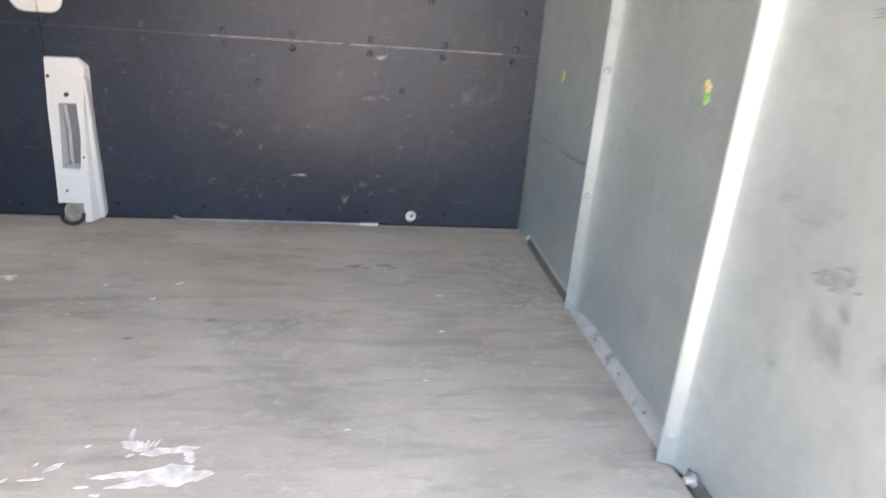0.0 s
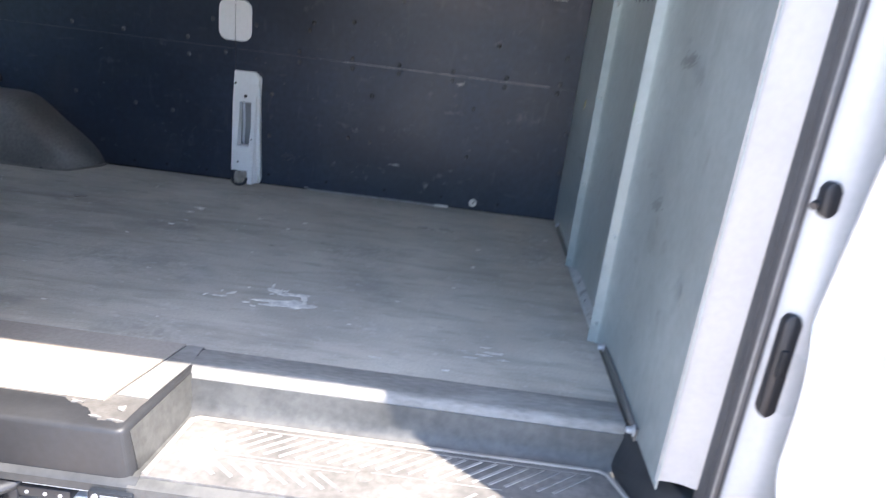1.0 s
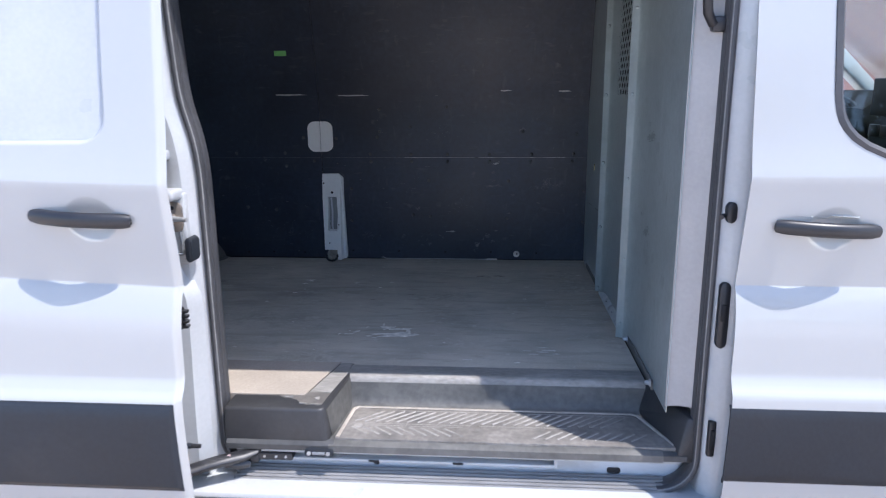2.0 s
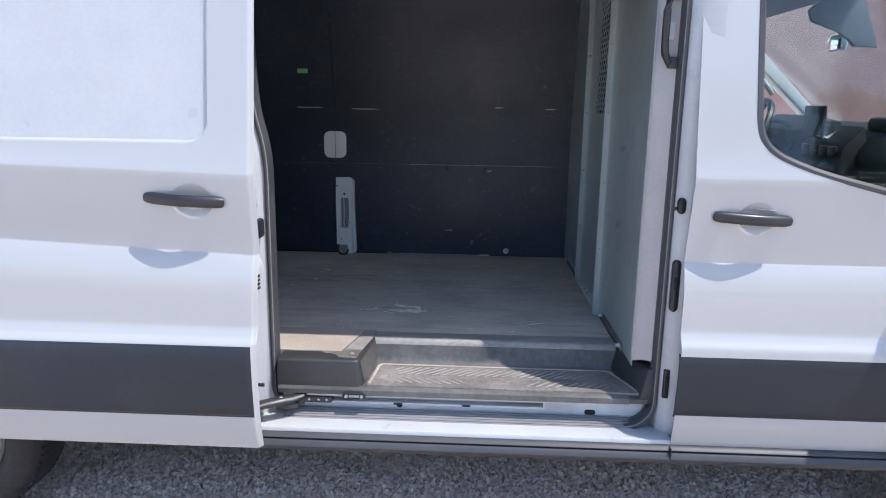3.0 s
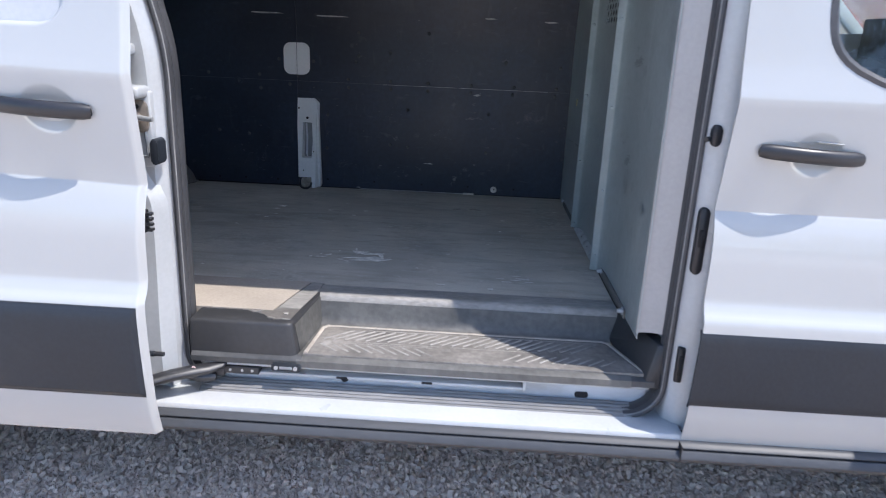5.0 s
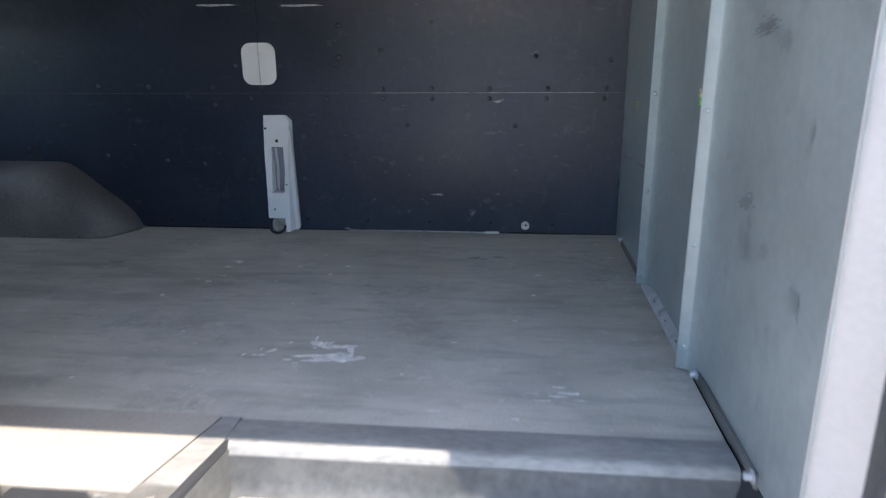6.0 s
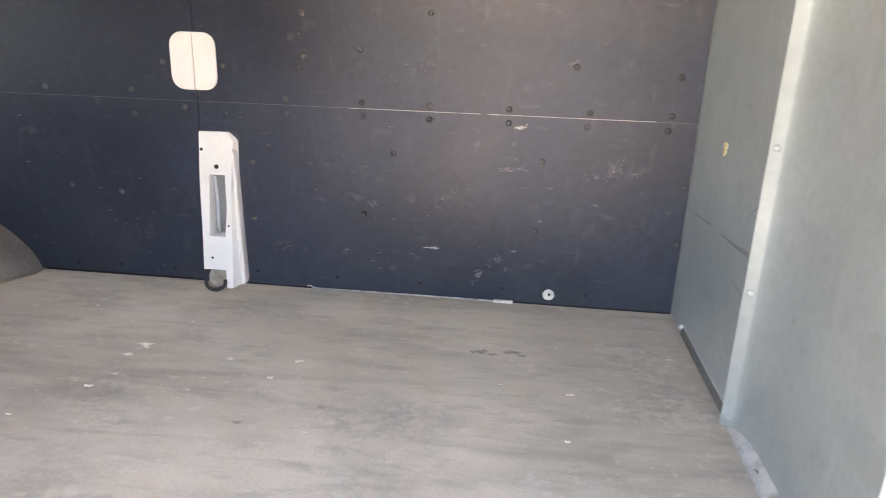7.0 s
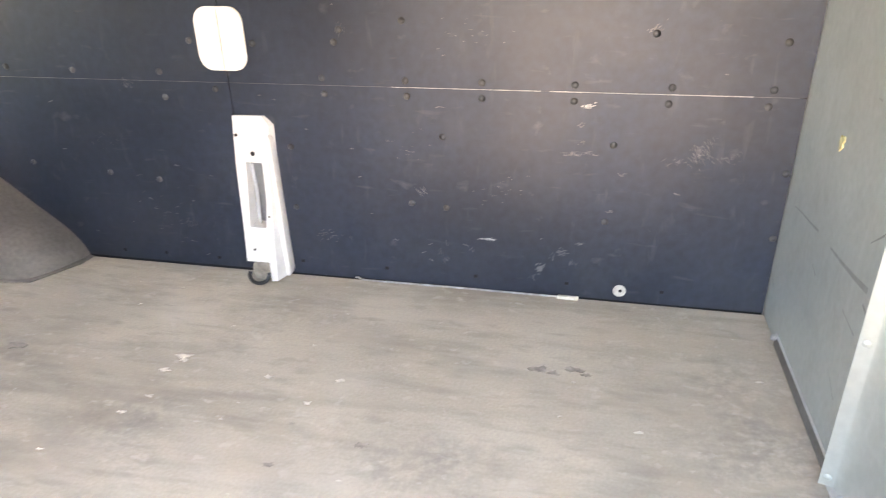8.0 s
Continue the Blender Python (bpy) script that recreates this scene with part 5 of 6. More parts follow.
# ---- bulkhead partition ----
bulkhead = thing("bulkhead", "grey sheet-metal bulkhead partition with bright folded edges and mesh window", "partition")
PX = 1.364


def folded(y_edge, y_to, x_edge=1.326):
    """Section (x, y) of a sheet: proud return edge, slanting face, wide smooth bend, flat panel."""
    p0, p1, p2 = (x_edge + 0.020, y_edge - 0.0095), (PX - 0.003, y_edge - 0.026), (PX, y_edge - 0.125)
    sec = [(x_edge + 0.013, y_edge + 0.0035), (x_edge + 0.0015, y_edge + 0.0015), (x_edge, y_edge - 0.0006), (x_edge + 0.001, y_edge - 0.0022)]
    for i in range(15):
        t = i / 14
        sec.append(tuple(p0[k] * (1 - t) ** 2 + 2 * p1[k] * t * (1 - t) + p2[k] * t * t for k in (0, 1)))
    sec.append((PX, y_to))
    return sec


def sheet(sec, z0, z1, name, label=""):
    rows = zrows(z0, z1, 0.1)
    bm = grid(len(sec), len(rows), lambda i, k: (*sec[i], rows[k]), 0.002)
    return part(name, bm, PANEL, bulkhead, label)


sheet([(1.352, 1.888), (1.352, 1.305)], 0.668, 2.34, "far_panel")
part("panel_toe", box(1.352, 1.362, 1.752, 1.8885, 0.641, 0.669), PANEL, bulkhead)
part("kick_angle", box(1.346, 1.362, 1.307, 1.75, 0.640, 0.667, 0.002), KICK, bulkhead, "dark foot angle")
# middle panel: solid below, framed mesh window above
mid = folded(1.295, 0.762)
sheet(mid, 0.654, 1.482, "middle_panel", "grey sheet with a bright folded edge")
sheet(mid[:19], 1.482, 2.34, "middle_edge")
part("foot_strip", grid(2, 5, lambda i, k: ((1.345, 1.346, 1.351, 1.357, PX + 0.001)[k], (1.305, 0.760)[i], (0.641, 0.646, 0.651, 0.656, 0.662)[k]), 0.002), FOOT, bulkhead, "folded bright foot of the middle panel")
sheet([(PX - 0.002, 0.836), (PX - 0.002, 0.762)], 1.492, 2.34, "mesh_stile")


def perforated(y0, y1, z0, z1, pitch, row, tip, share):
    """A sheet of staggered six-sided holes in the plane of the panel."""
    bm = bmesh.new()
    shoulder = row - tip
    for k in range(int((z1 - z0) / row) + 2):
        for i in range(int((y1 - y0) / pitch) + 2):
            c, m = y0 + pitch * (i + (0.5 if k % 2 else 0.0)), z0 + row * k
            ring = [(c, m - tip), (c + pitch / 2, m - shoulder), (c + pitch / 2, m + shoulder), (c, m + tip), (c - pitch / 2, m + shoulder), (c - pitch / 2, m - shoulder)]
            if c - pitch / 2 > y1 or m > z1 + tip:
                continue
            clamp = [(min(max(y, y0), y1), min(max(z, z0), z1)) for y, z in ring]
            o_ = [bm.verts.new((PX, *p)) for p in clamp]
            if clamp == ring:
                i_ = [bm.verts.new((PX, c + (y - c) * share, m + (z - m) * share)) for y, z in ring]
                for q in range(6):
                    bm.faces.new((o_[q], o_[(q + 1) % 6], i_[(q + 1) % 6], i_[q]))
            else:
                bm.faces.new(o_)
    bmesh.ops.remove_doubles(bm, verts=bm.verts, dist=0.0002)
    bmesh.ops.dissolve_degenerate(bm, edges=bm.edges, dist=0.0001)
    bmesh.ops.solidify(bm, geom=list(bm.faces), thickness=0.0018)
    return bm


part("mesh_window", perforated(0.834, 1.21, 1.480, 2.33, 0.0500, 0.0238, 0.0178, 0.66), PANEL, bulkhead, "perforated grey steel window", 0)
part("mid_stile", box(1.335, 1.366, 0.752, 0.764, 0.648, 2.34), GREY, bulkhead)
near_fold = folded(0.749, 0.160)
part("near_panel", grid(len(near_fold), 18, lambda i, k: (*near_fold[i], 0.646 + 1.694 * k / 17), 0.002), PANEL, bulkhead, "wide grey panel with dark rubbed marks")
part("kick_angle", box(1.3555, 1.368, 0.315, 0.705, 0.640, 0.668, 0.001), KICK, bulkhead, "dark foot angle")
part("front_stile", grid(8, 2, lambda i, k: ((1.3605, 1.364, 1.372, 1.384, 1.399, 1.414, 1.428, 1.438)[i], (0.168, 0.1665, 0.164, 0.160, 0.154, 0.143, 0.132, 0.122)[i], (0.660 + 0.018 * i / 7, 2.34)[k]), 0.002), POST, bulkhead, "off-white end post")
# Unseen sheets added to stop sun leaking in under the bulkhead.
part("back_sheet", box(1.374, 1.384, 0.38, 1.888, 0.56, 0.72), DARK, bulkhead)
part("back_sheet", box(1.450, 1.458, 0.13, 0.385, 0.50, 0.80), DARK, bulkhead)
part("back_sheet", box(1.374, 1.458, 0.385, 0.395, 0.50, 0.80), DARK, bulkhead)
part("bright_foot_edge", box(1.347, 1.352, 1.307, 1.75, 0.667, 0.671), JAMB, bulkhead)
bolt = part("bolt", turned([(0.0, -0.0036), (0.004, -0.0032), (0.0065, -0.0014), (0.0072, 0.0)], 10, "x"), PANEL, bulkhead)
bolt.matrix_basis = pose(1.3365, 1.2892, 1.214, 0, 0, 65)
for y, z in ((1.2892, 0.94), (1.2892, 0.672), (1.2892, 1.49), (1.2892, 1.76), (0.7432, 1.218), (0.7432, 0.936), (0.7432, 0.70), (0.7432, 1.499), (0.7432, 1.77)):
    again("bolt", bolt, pose(1.3365, y, z, 0, 0, 65), bulkhead)
for y in (0.679, 0.316, 1.743):
    part("foot_bolt", turned([(0.0, -0.012), (0.006, -0.012), (0.0075, -0.009), (0.0075, 0.0), (0.012, 0.001), (0.012, 0.004)], 8, "x", (1.349, y, 0.664)), BOLT, bulkhead, "bright bolt head")
for y in (0.87, 1.0, 1.14):
    part("foot_screw", turned([(0.0, 0.004), (0.004, 0.0035), (0.006, 0.0)], 8, "x", (1.350, y, 0.652)), GREY, bulkhead)


def rub(y, z, w, h, seed, x=PX, mat=None):
    bm = blotch(y, z, 0.0, w, h, seed, 0.5, 14)
    for v in bm.verts:
        v.co = Vector((x - v.co.z - 0.0005, v.co.x, v.co.y))
    return part("rub_mark", bm, mat or SCUFF_DIM, bulkhead)


for y, z, w, h, k in ((0.517, 1.069, 0.020, 0.010, 3), (0.57, 1.41, 0.020, 0.008, 6),
                      (0.51, 0.986, 0.008, 0.014, 7), (0.62, 1.12, 0.012, 0.004, 8), (0.516, 0.892, 0.006, 0.016, 9), (0.45, 1.11, 0.006, 0.006, 10), (0.32, 1.10, 0.012, 0.004, 12), (0.46, 0.80, 0.005, 0.010, 13), (0.40, 1.25, 0.005, 0.007, 14)):
    rub(y, z, w, h, k, PX, RUBBED_SOFT)


def smear(y, z, length, width, lean, seed, mat):
    """A rubbed streak of many fine strokes on the bulkhead sheet."""
    rn, bm = random.Random(seed), bmesh.new()
    ca, sa = math.cos(radians(lean)), math.sin(radians(lean))
    for q in range(90):
        u, v = rn.gauss(0, 0.34) * length, rn.gauss(0, 0.34) * width
        cy, cz, l_, t_ = y + u * ca - v * sa, z + u * sa + v * ca, length * rn.uniform(0.10, 0.28), width * rn.uniform(0.06, 0.16)
        bm.faces.new([bm.verts.new((PX - 0.0030 - 0.00002 * q, cy + a_ * ca - b_ * sa, cz + a_ * sa + b_ * ca)) for a_, b_ in ((-l_, 0), (0, -t_), (l_, 0), (0, t_))])
    return part("rub_mark", bm, mat, bulkhead, "", 0)


for k, (y, z, l_, w, lean) in enumerate(((0.525, 1.078, 0.044, 0.020, -12), (0.530, 1.373, 0.062, 0.017, 172), (0.585, 1.128, 0.020, 0.007, -15), (0.500, 1.003, 0.014, 0.026, -25), (0.279, 0.985, 0.024, 0.024, 30), (0.647, 1.140, 0.028, 0.008, -20), (0.557, 1.148, 0.022, 0.007, -18), (0.532, 1.007, 0.012, 0.03, -30), (0.499, 1.047, 0.02, 0.008, 35), (0.60, 0.93, 0.016, 0.01, 10),
                                         (0.42, 1.02, 0.02, 0.02, 60), (0.36, 0.90, 0.015, 0.02, 20), (0.44, 1.35, 0.02, 0.03, 70), (0.60, 1.26, 0.014, 0.008, -15), (0.30, 1.22, 0.01, 0.03, 15), (0.50, 0.78, 0.02, 0.012, -40),
                                         (1.07, 1.083, 0.02, 0.008, -35), (1.096, 0.926, 0.016, 0.01, 20), (0.88, 1.206, 0.02, 0.006, -10), (1.14, 0.95, 0.008, 0.02, 15), (0.98, 0.80, 0.015, 0.02, 40), (0.90, 1.02, 0.012, 0.03, 10))):
    smear(y, z, l_, w, lean, 300 + k, RUBBED if k < 2 else RUBBED_SOFT)
dimple = part("panel_hole", turned([(0.0, -0.0006), (0.0020, -0.0006), (0.0024, 0.001)], 8, "x"), DARK, bulkhead)
dimple.location = (PX - 0.0008, 0.640, 1.325)
for y, z in ((0.637, 1.300), (0.632, 1.210), (0.628, 1.134), (0.630, 1.030), (0.634, 0.912), (0.632, 1.42), (0.636, 0.80)):
    again("panel_hole", dimple, pose(PX - 0.0008, y, z), bulkhead)


for pts, w in (([(1.815, 0.958), (1.76, 0.965), (1.70, 0.969), (1.64, 0.975)], 0.006), ([(1.56, 0.977), (1.50, 0.979), (1.43, 0.984), (1.365, 0.991)], 0.012), ([(1.63, 0.908), (1.60, 0.897)], 0.005), ([(1.37, 0.965), (1.335, 0.955)], 0.012), ([(1.87, 0.756), (1.85, 0.74)], 0.007),
               ([(1.44, 0.915), (1.37, 0.905)], 0.004), ([(1.40, 1.06), (1.36, 1.09), (1.345, 1.13)], 0.008), ([(1.51, 1.265), (1.495, 1.264)], 0.004), ([(1.42, 0.79), (1.38, 0.765)], 0.004)):
    pp = [(y, z) for y, z in pts]
    bm = bmesh.new()
    up_ = [bm.verts.new((1.3490, y, z + 0.6 * w * (0.3 + 0.7 * i / len(pp)))) for i, (y, z) in enumerate(pp)]
    dn_ = [bm.verts.new((1.3490, y, z - 0.6 * w * (0.3 + 0.7 * i / len(pp)))) for i, (y, z) in enumerate(pp)]
    for i in range(len(pp) - 1):
        bm.faces.new((up_[i], up_[i + 1], dn_[i + 1], dn_[i]))
    part("rub_mark", bm, RUBBED, bulkhead, "", 0)
scrap_ = rub(1.626, 1.157, 0.010, 0.012, 33, 1.3495, BEIGE)
scrap_.name = "paper_remnant"
sticker = rub(0.912, 1.240, 0.010, 0.008, 31, PX - 0.0018, BEIGE)
sticker.name = "torn_sticker"
green = rub(0.909, 1.223, 0.007, 0.008, 32, PX - 0.0018, GREEN)
green.name = "green_sticker"

# ---- grab handle on the end post ----
grab = thing("grab_handle", "black plastic grab handle on the door pillar", "handle")
gp = [(1.425, 0.14, 1.872), (1.40, 0.128, 1.868), (1.384, 0.118, 1.85), (1.378, 0.114, 1.82), (1.378, 0.114, 1.72), (1.382, 0.118, 1.69), (1.395, 0.126, 1.668), (1.43, 0.14, 1.662)]
part("grip", tube(gp, 0.012, 10), BLACK, grab)
for z in (1.87, 1.665):
    part("foot", box(1.395, 1.432, 0.118, 0.15, z - 0.018, z + 0.018, 0.008), BLACK, grab)
part("warning_label", box(1.385, 1.412, 0.138, 0.150, 1.735, 1.79, 0.001), JAMB, grab)

# ---- cab seen through the side window ----
cab = thing("dashboard", "dark plastic dashboard with instrument hood", "dashboard")
part("dash_body", prism([(2.52, 0.85), (2.42, 1.15), (2.40, 1.36), (2.46, 1.44), (2.58, 1.475), (2.92, 1.40), (2.92, 0.85)], "y", 0.14, WIDTH - 0.14, 0.03), DASH, cab)
part("instrument_hood", prism([(2.36, 1.30), (2.33, 1.43), (2.42, 1.50), (2.62, 1.46), (2.60, 1.30)], "y", 1.26, 1.74, 0.03), DASH, cab)
part("instrument_face", prism([(2.352, 1.32), (2.342, 1.44), (2.35, 1.44), (2.36, 1.32)], "y", 1.32, 1.68, 0.002), BLACK, cab)
binnacle = [(2.332 - 0.02 * math.cos(radians(a)), 1.50 + 0.19 * math.cos(radians(a)), 1.385 + 0.085 * math.sin(radians(a))) for a in range(0, 361, 15)]
part("binnacle_rim", tube(binnacle, 0.013, 8), GREY, cab, "rounded rim of the instrument housing")
part("centre_stack", prism([(2.34, 0.95), (2.31, 1.22), (2.34, 1.38), (2.42, 1.46), (2.60, 0.95)], "y", 0.84, 1.20, 0.02), DASH, cab)
for q in range(4):
    part("vent", box(2.318, 2.335, 0.87 + 0.08 * q, 0.93 + 0.08 * q, 1.33, 1.375, 0.004), BLACK, cab)
part("door_pocket_top", box(2.0, 2.42, 0.14, 0.17, 1.16, 1.235, 0.01), DASH, cab)
part("screen_mount", box(2.29, 2.305, 0.94, 1.12, 1.41, 1.545, 0.006), GREY, cab, "screen on a mount")
part("screen_stalk", tube([(2.30, 1.03, 1.42), (2.36, 1.03, 1.40), (2.42, 1.03, 1.44)], 0.012, 6), BLACK, cab)
part("screen_base_strip", prism([(2.80, 1.425), (2.90, 1.405), (2.90, 1.425), (2.80, 1.445)], "y", 0.16, 1.60, 0.004), TRIM, cab, "pale strip at the foot of the windscreen")
part("parcel_items", box(2.46, 2.58, 0.72, 0.92, 1.44, 1.50, 0.02), DASH, cab)
wheel_s = thing("steering_wheel", "black steering wheel with three spokes", "steering wheel")
rm = Matrix.Translation((2.185, 1.50, 1.40)) @ Matrix.Rotation(radians(-62), 4, "Y")
rimb = bmesh.new()
R, r = 0.185, 0.017
ringv = []
for i in range(40):
    a = 2 * math.pi * i / 40
    ringv.append([rimb.verts.new(rm @ Vector(((R + r * math.cos(b)) * math.cos(a), (R + r * math.cos(b)) * math.sin(a), r * math.sin(b)))) for b in [2 * math.pi * j / 8 for j in range(8)]])
for i in range(40):
    for j in range(8):
        rimb.faces.new((ringv[i][j], ringv[(i + 1) % 40][j], ringv[(i + 1) % 40][(j + 1) % 8], ringv[i][(j + 1) % 8]))
part("rim", rimb, BLACK, wheel_s)
hubm = turned([(0.0, 0.02), (0.05, 0.02), (0.065, 0.0), (0.05, -0.04), (0.0, -0.04)], 20, "z")
for a in (0, 150, 210):
    tube([(0, 0, 0), (R * math.cos(radians(a)), R * math.sin(radians(a)), 0)], 0.016, 6, hubm)
for v in hubm.verts:
    v.co = rm @ v.co
part("hub", hubm, BLACK, wheel_s)
part("column", tube([tuple(rm @ Vector((0, 0, -0.03))), (2.46, 1.50, 1.33)], 0.035, 10), DASH, wheel_s)


def seat(yc):
    st = thing("cab_seat", "dark cloth cab seat with headrest", "seat", "cab seats")
    part("cushion", box(1.60, 2.08, yc - 0.24, yc + 0.24, 1.02, 1.16, 0.05, 3), SEAT, st)
    part("backrest", prism([(1.52, 1.14), (1.66, 1.14), (1.56, 1.74), (1.46, 1.74)], "y", yc - 0.23, yc + 0.23, 0.03), SEAT, st)
    part("headrest", box(1.44, 1.54, yc - 0.13, yc + 0.13, 1.77, 1.95, 0.03, 3), SEAT, st)
    part("base", box(1.62, 2.05, yc - 0.20, yc + 0.20, 0.60, 1.02, 0.01), DARK, st)
    return st


for yc in (1.50, 0.88, 0.42):
    seat(yc)
part("cab_side_trim", box(1.47, 1.62, WIDTH - 0.175, WIDTH - 0.13, 0.605, 2.015, 0.01), DASH, van, "dark plastic trim inside the far cab pillar")
part("cab_floor", box(1.462, 2.80, 0.12, 1.92, 0.54, 0.60), DARK, van)
mirror_in = thing("rear_view_mirror", "small rear-view mirror hanging from the windscreen", "mirror")
part("housing", box(2.33, 2.35, 0.93, 1.07, 1.775, 1.845, 0.01), TRIM, mirror_in)
part("mirror_glass", box(2.325, 2.3305, 0.937, 1.063, 1.780, 1.840, 0.002), MIRROR, mirror_in, "silvered glass")
part("stem", tube([(2.345, 1.0, 1.84), (2.36, 1.0, 1.87)], 0.008, 6), BLACK, mirror_in)
part("far_grab", tube([(2.31, 1.84, 1.75), (2.32, 1.81, 1.73), (2.40, 1.80, 1.635), (2.43, 1.83, 1.61)], 0.014, 8), TRIM, van, "pale cab grab handle")

visor = thing("sun_visor", "grey cloth sun visor folded down", "sun visor")
part("flap", prism([(2.013, 1.886), (2.05, 1.917), (2.196, 1.962), (2.279, 1.755), (2.19, 1.757), (2.172, 1.79), (2.13, 1.81), (2.027, 1.845)], "y", 0.58, 0.60, 0.006), VISOR, visor)
tagged(part("headliner", prism([(1.40, 2.02), (1.95, 1.995), (2.19, 1.955), (2.20, 1.972), (2.0, 2.06), (1.40, 2.06)], "y", 0.16, WIDTH - 0.16, 0.006), VISOR), "grey cloth cab roof lining", "headliner", kind="structure")

# ---- ground ----
ground = part("ground", grid(60, 60, lambda i, k: (math.copysign(abs(i / 29.5 - 1) ** 4 * 900 + abs(i / 29.5 - 1) * 6, i - 29.5), math.copysign(abs(k / 29.5 - 1) ** 4 * 900 + abs(k / 29.5 - 1) * 6, k - 29.5), -0.012)), DIRT, None, "", 0)
tagged(ground, "grey gravel yard reaching to the horizon", "ground", kind="structure")


def gravel(n, x0, x1, y0, y1):
    rng = np.random.default_rng(5)
    cube = np.array([[-1, -1, -1], [1, -1, -1], [1, 1, -1], [-1, 1, -1], [-1, -1, 1], [1, -1, 1], [1, 1, 1], [-1, 1, 1]], float) * 0.55
    quads = np.array([[0, 3, 2, 1], [4, 5, 6, 7], [0, 1, 5, 4], [1, 2, 6, 5], [2, 3, 7, 6], [3, 0, 4, 7]])
    size = (0.0045 + 0.0095 * rng.random((n, 1, 1)) ** 1.6) * rng.uniform(0.6, 1.4, (n, 1, 3))
    v = cube[None] * (1 + rng.uniform(-0.42, 0.42, (n, 8, 3))) * size
    q = rng.normal(size=(n, 4))
    q /= np.linalg.norm(q, axis=1, keepdims=True)
    w, x, y, z = q.T
    rot = np.stack([np.stack([1 - 2 * (y * y + z * z), 2 * (x * y - z * w), 2 * (x * z + y * w)], -1),
                    np.stack([2 * (x * y + z * w), 1 - 2 * (x * x + z * z), 2 * (y * z - x * w)], -1),
                    np.stack([2 * (x * z - y * w), 2 * (y * z + x * w), 1 - 2 * (x * x + y * y)], -1)], 1)
    v = np.einsum("nij,nkj->nki", rot, v)
    v += np.stack([rng.uniform(x0, x1, n), rng.uniform(y0, y1, n), rng.uniform(-0.012, -0.002, n)], -1)[:, None]
    f = (quads[None] + (np.arange(n) * 8)[:, None, None]).reshape(-1, 4)
    me = bpy.data.meshes.new("gravel")
    me.from_pydata(v.reshape(-1, 3).tolist(), [], f.tolist())
    me.materials.append(STONE)
    return tagged(new("gravel", me), "loose grey crushed stone on the yard", "gravel", kind="stuff")


gravel(84000, -1.7, 2.9, -0.9, 0.95)

# ---- building beyond the van ----
house = thing("building", "pale pink rendered building across the yard", "building")
part("wall", box(-5, 60, 26, 34, 0, 9), WALLPINK, house)
part("roof", box(-5.4, 60.4, 25.6, 34.4, 9, 9.4), GREY, house)

# ---- trees behind the yard, mirrored in the side window ----
BARK = material("grey_brown_bark", (0.13, 0.105, 0.08), 0.9, vary=0.25, scale=6, fine=40, bump=0.5)
LEAF = material("dull_green_leaves", (0.06, 0.095, 0.035), 0.6, vary=0.25, scale=3, fine=20, bump=0.0)
vary_islands(LEAF, (0.6, 0.65, 0.55), (1.35, 1.3, 1.2))


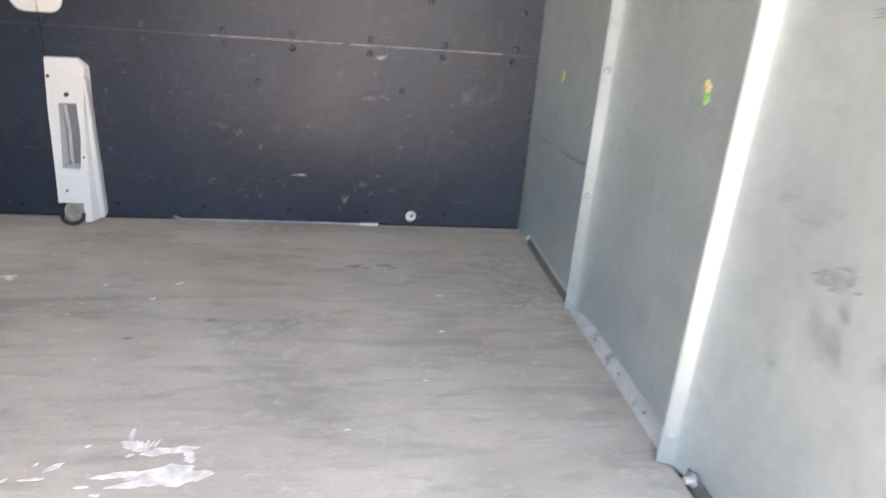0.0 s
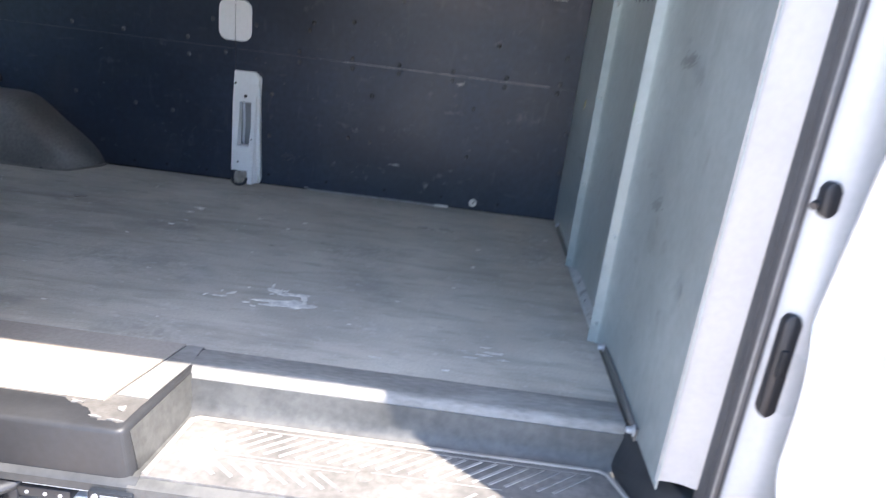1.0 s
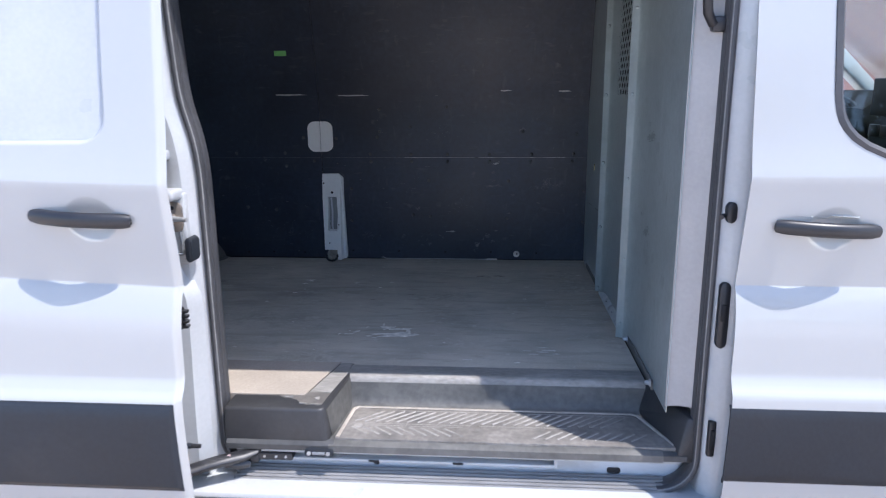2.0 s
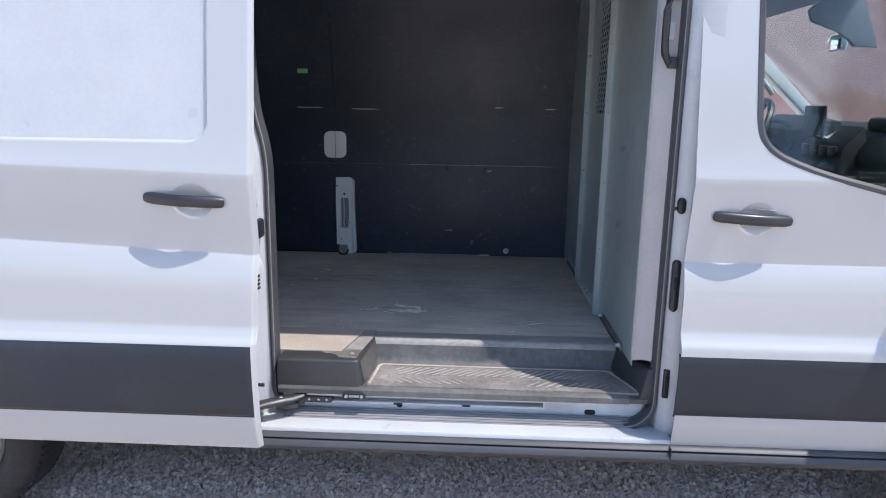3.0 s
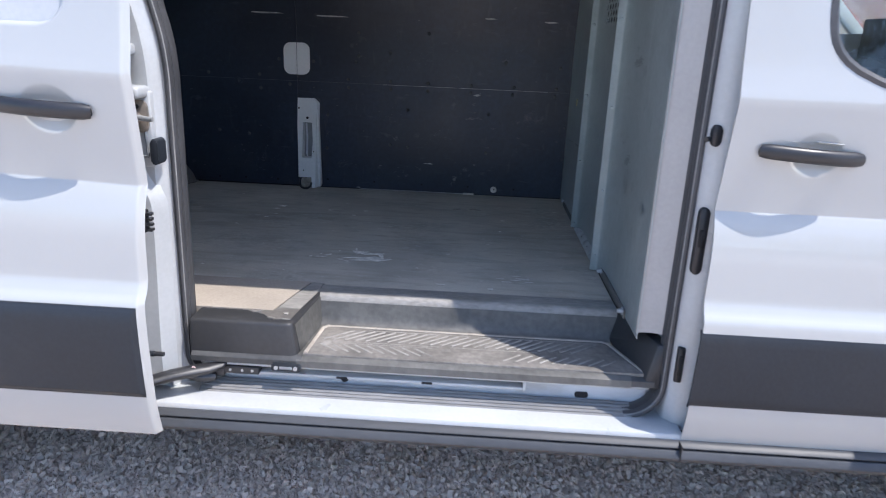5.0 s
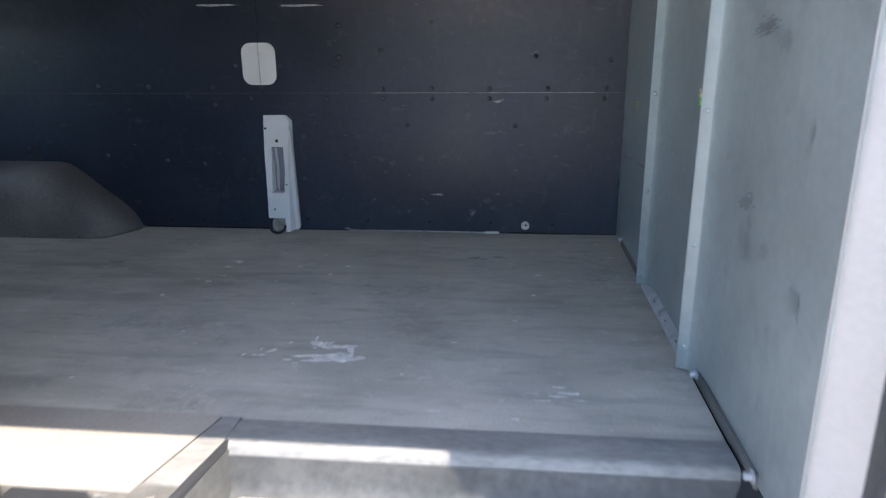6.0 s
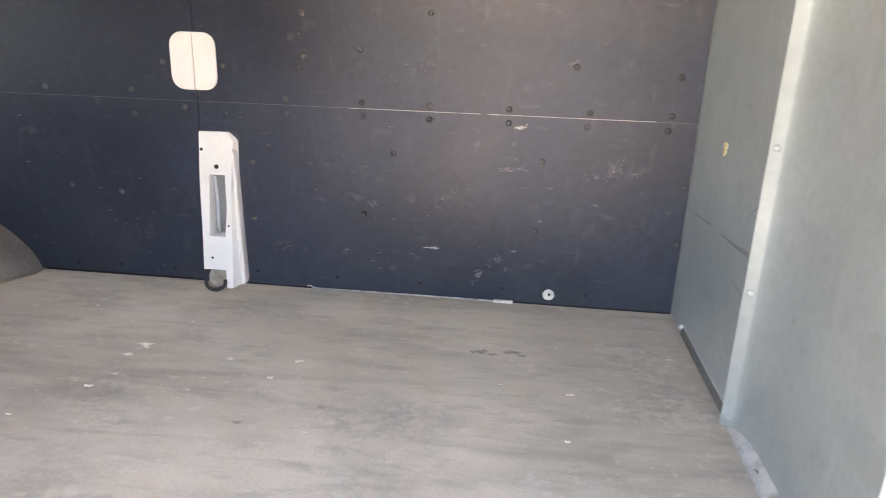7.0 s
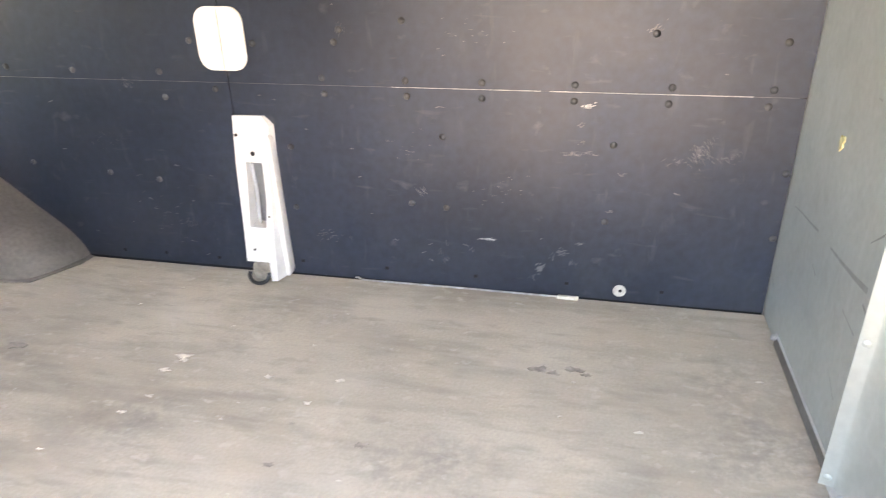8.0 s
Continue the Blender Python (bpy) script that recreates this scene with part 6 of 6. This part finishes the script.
def leaf_cloud(centres, n, size, seed):
    """Many small bent leaves round a set of (x, y, z, radius) clumps."""
    rng = np.random.default_rng(seed)
    c = np.array(centres)
    pick = c[rng.integers(0, len(c), n)]
    way = rng.normal(size=(n, 3))
    way /= np.linalg.norm(way, axis=1, keepdims=True)
    mid = pick[:, :3] + way * (pick[:, 3:] * rng.uniform(0.45, 1.05, (n, 1)))
    u = rng.normal(size=(n, 3))
    u /= np.linalg.norm(u, axis=1, keepdims=True)
    v = np.cross(u, way)
    v /= np.linalg.norm(v, axis=1, keepdims=True) + 1e-6
    l_ = size * rng.uniform(0.6, 1.3, (n, 1))
    pts = np.stack([mid - u * l_, mid - v * l_ * 0.45 + way * l_ * 0.15, mid + u * l_, mid + v * l_ * 0.45 + way * l_ * 0.15], 1)
    return pts.reshape(-1, 3).tolist(), (np.arange(n)[:, None] * 4 + np.arange(4)).tolist()


def tree(x, y, h, seed):
    rn = random.Random(seed)
    t = thing("tree", "leafy green broadleaf tree beyond the yard", "tree", "trees beyond the yard")
    top = (x + rn.uniform(-0.3, 0.3), y, h * 0.62)
    bm = tube([(x, y, -0.05), (x + 0.05, y, h * 0.2), ((x + top[0]) / 2, y + 0.1, h * 0.42), top], [0.24, 0.19, 0.14, 0.06], 9)
    clumps = []
    for q in range(11):
        a, r, z = q * 2.4 + rn.random(), h * rn.uniform(0.12, 0.30), h * rn.uniform(0.36, 0.86)
        r *= 1.15 - abs(z / h - 0.55)
        end = (x + r * math.cos(a), y + r * math.sin(a), z)
        tube([(x, y, z * 0.62), ((x + end[0]) / 2, (y + end[1]) / 2, z * 0.86), end], [0.08, 0.05, 0.02], 6, bm)
        clumps.append((*end, h * rn.uniform(0.09, 0.15)))
    clumps.append((top[0], top[1], h * 0.88, h * 0.11))
    part("trunk", bm, BARK, t)
    vs, fs = leaf_cloud(clumps, 3600, 0.22, seed)
    me = bpy.data.meshes.new("crown")
    me.from_pydata(vs, [], fs)
    me.materials.append(LEAF)
    new("crown", me).parent = t


for k, (x, y, h) in enumerate(((8.5, -30, 9.6), (13.0, -32, 12.8), (17.5, -30, 11.0), (22.0, -33, 9.4), (27.0, -31, 12.2), (33.0, -33, 10.5), (2.5, -32, 11.0))):
    tree(x, y, h, 60 + k)
vs, fs = leaf_cloud([(-6 + 1.1 * q, -19.5 + 0.5 * math.sin(q * 1.7), 0.75 + 0.3 * math.sin(q * 0.9), 1.1) for q in range(44)], 42000, 0.17, 90)
hedge = bpy.data.meshes.new("hedge")
hedge.from_pydata(vs, [], fs)
hedge.materials.append(LEAF)
tagged(new("hedge", hedge), "dense green hedge along the edge of the yard", "hedge", kind="stuff")
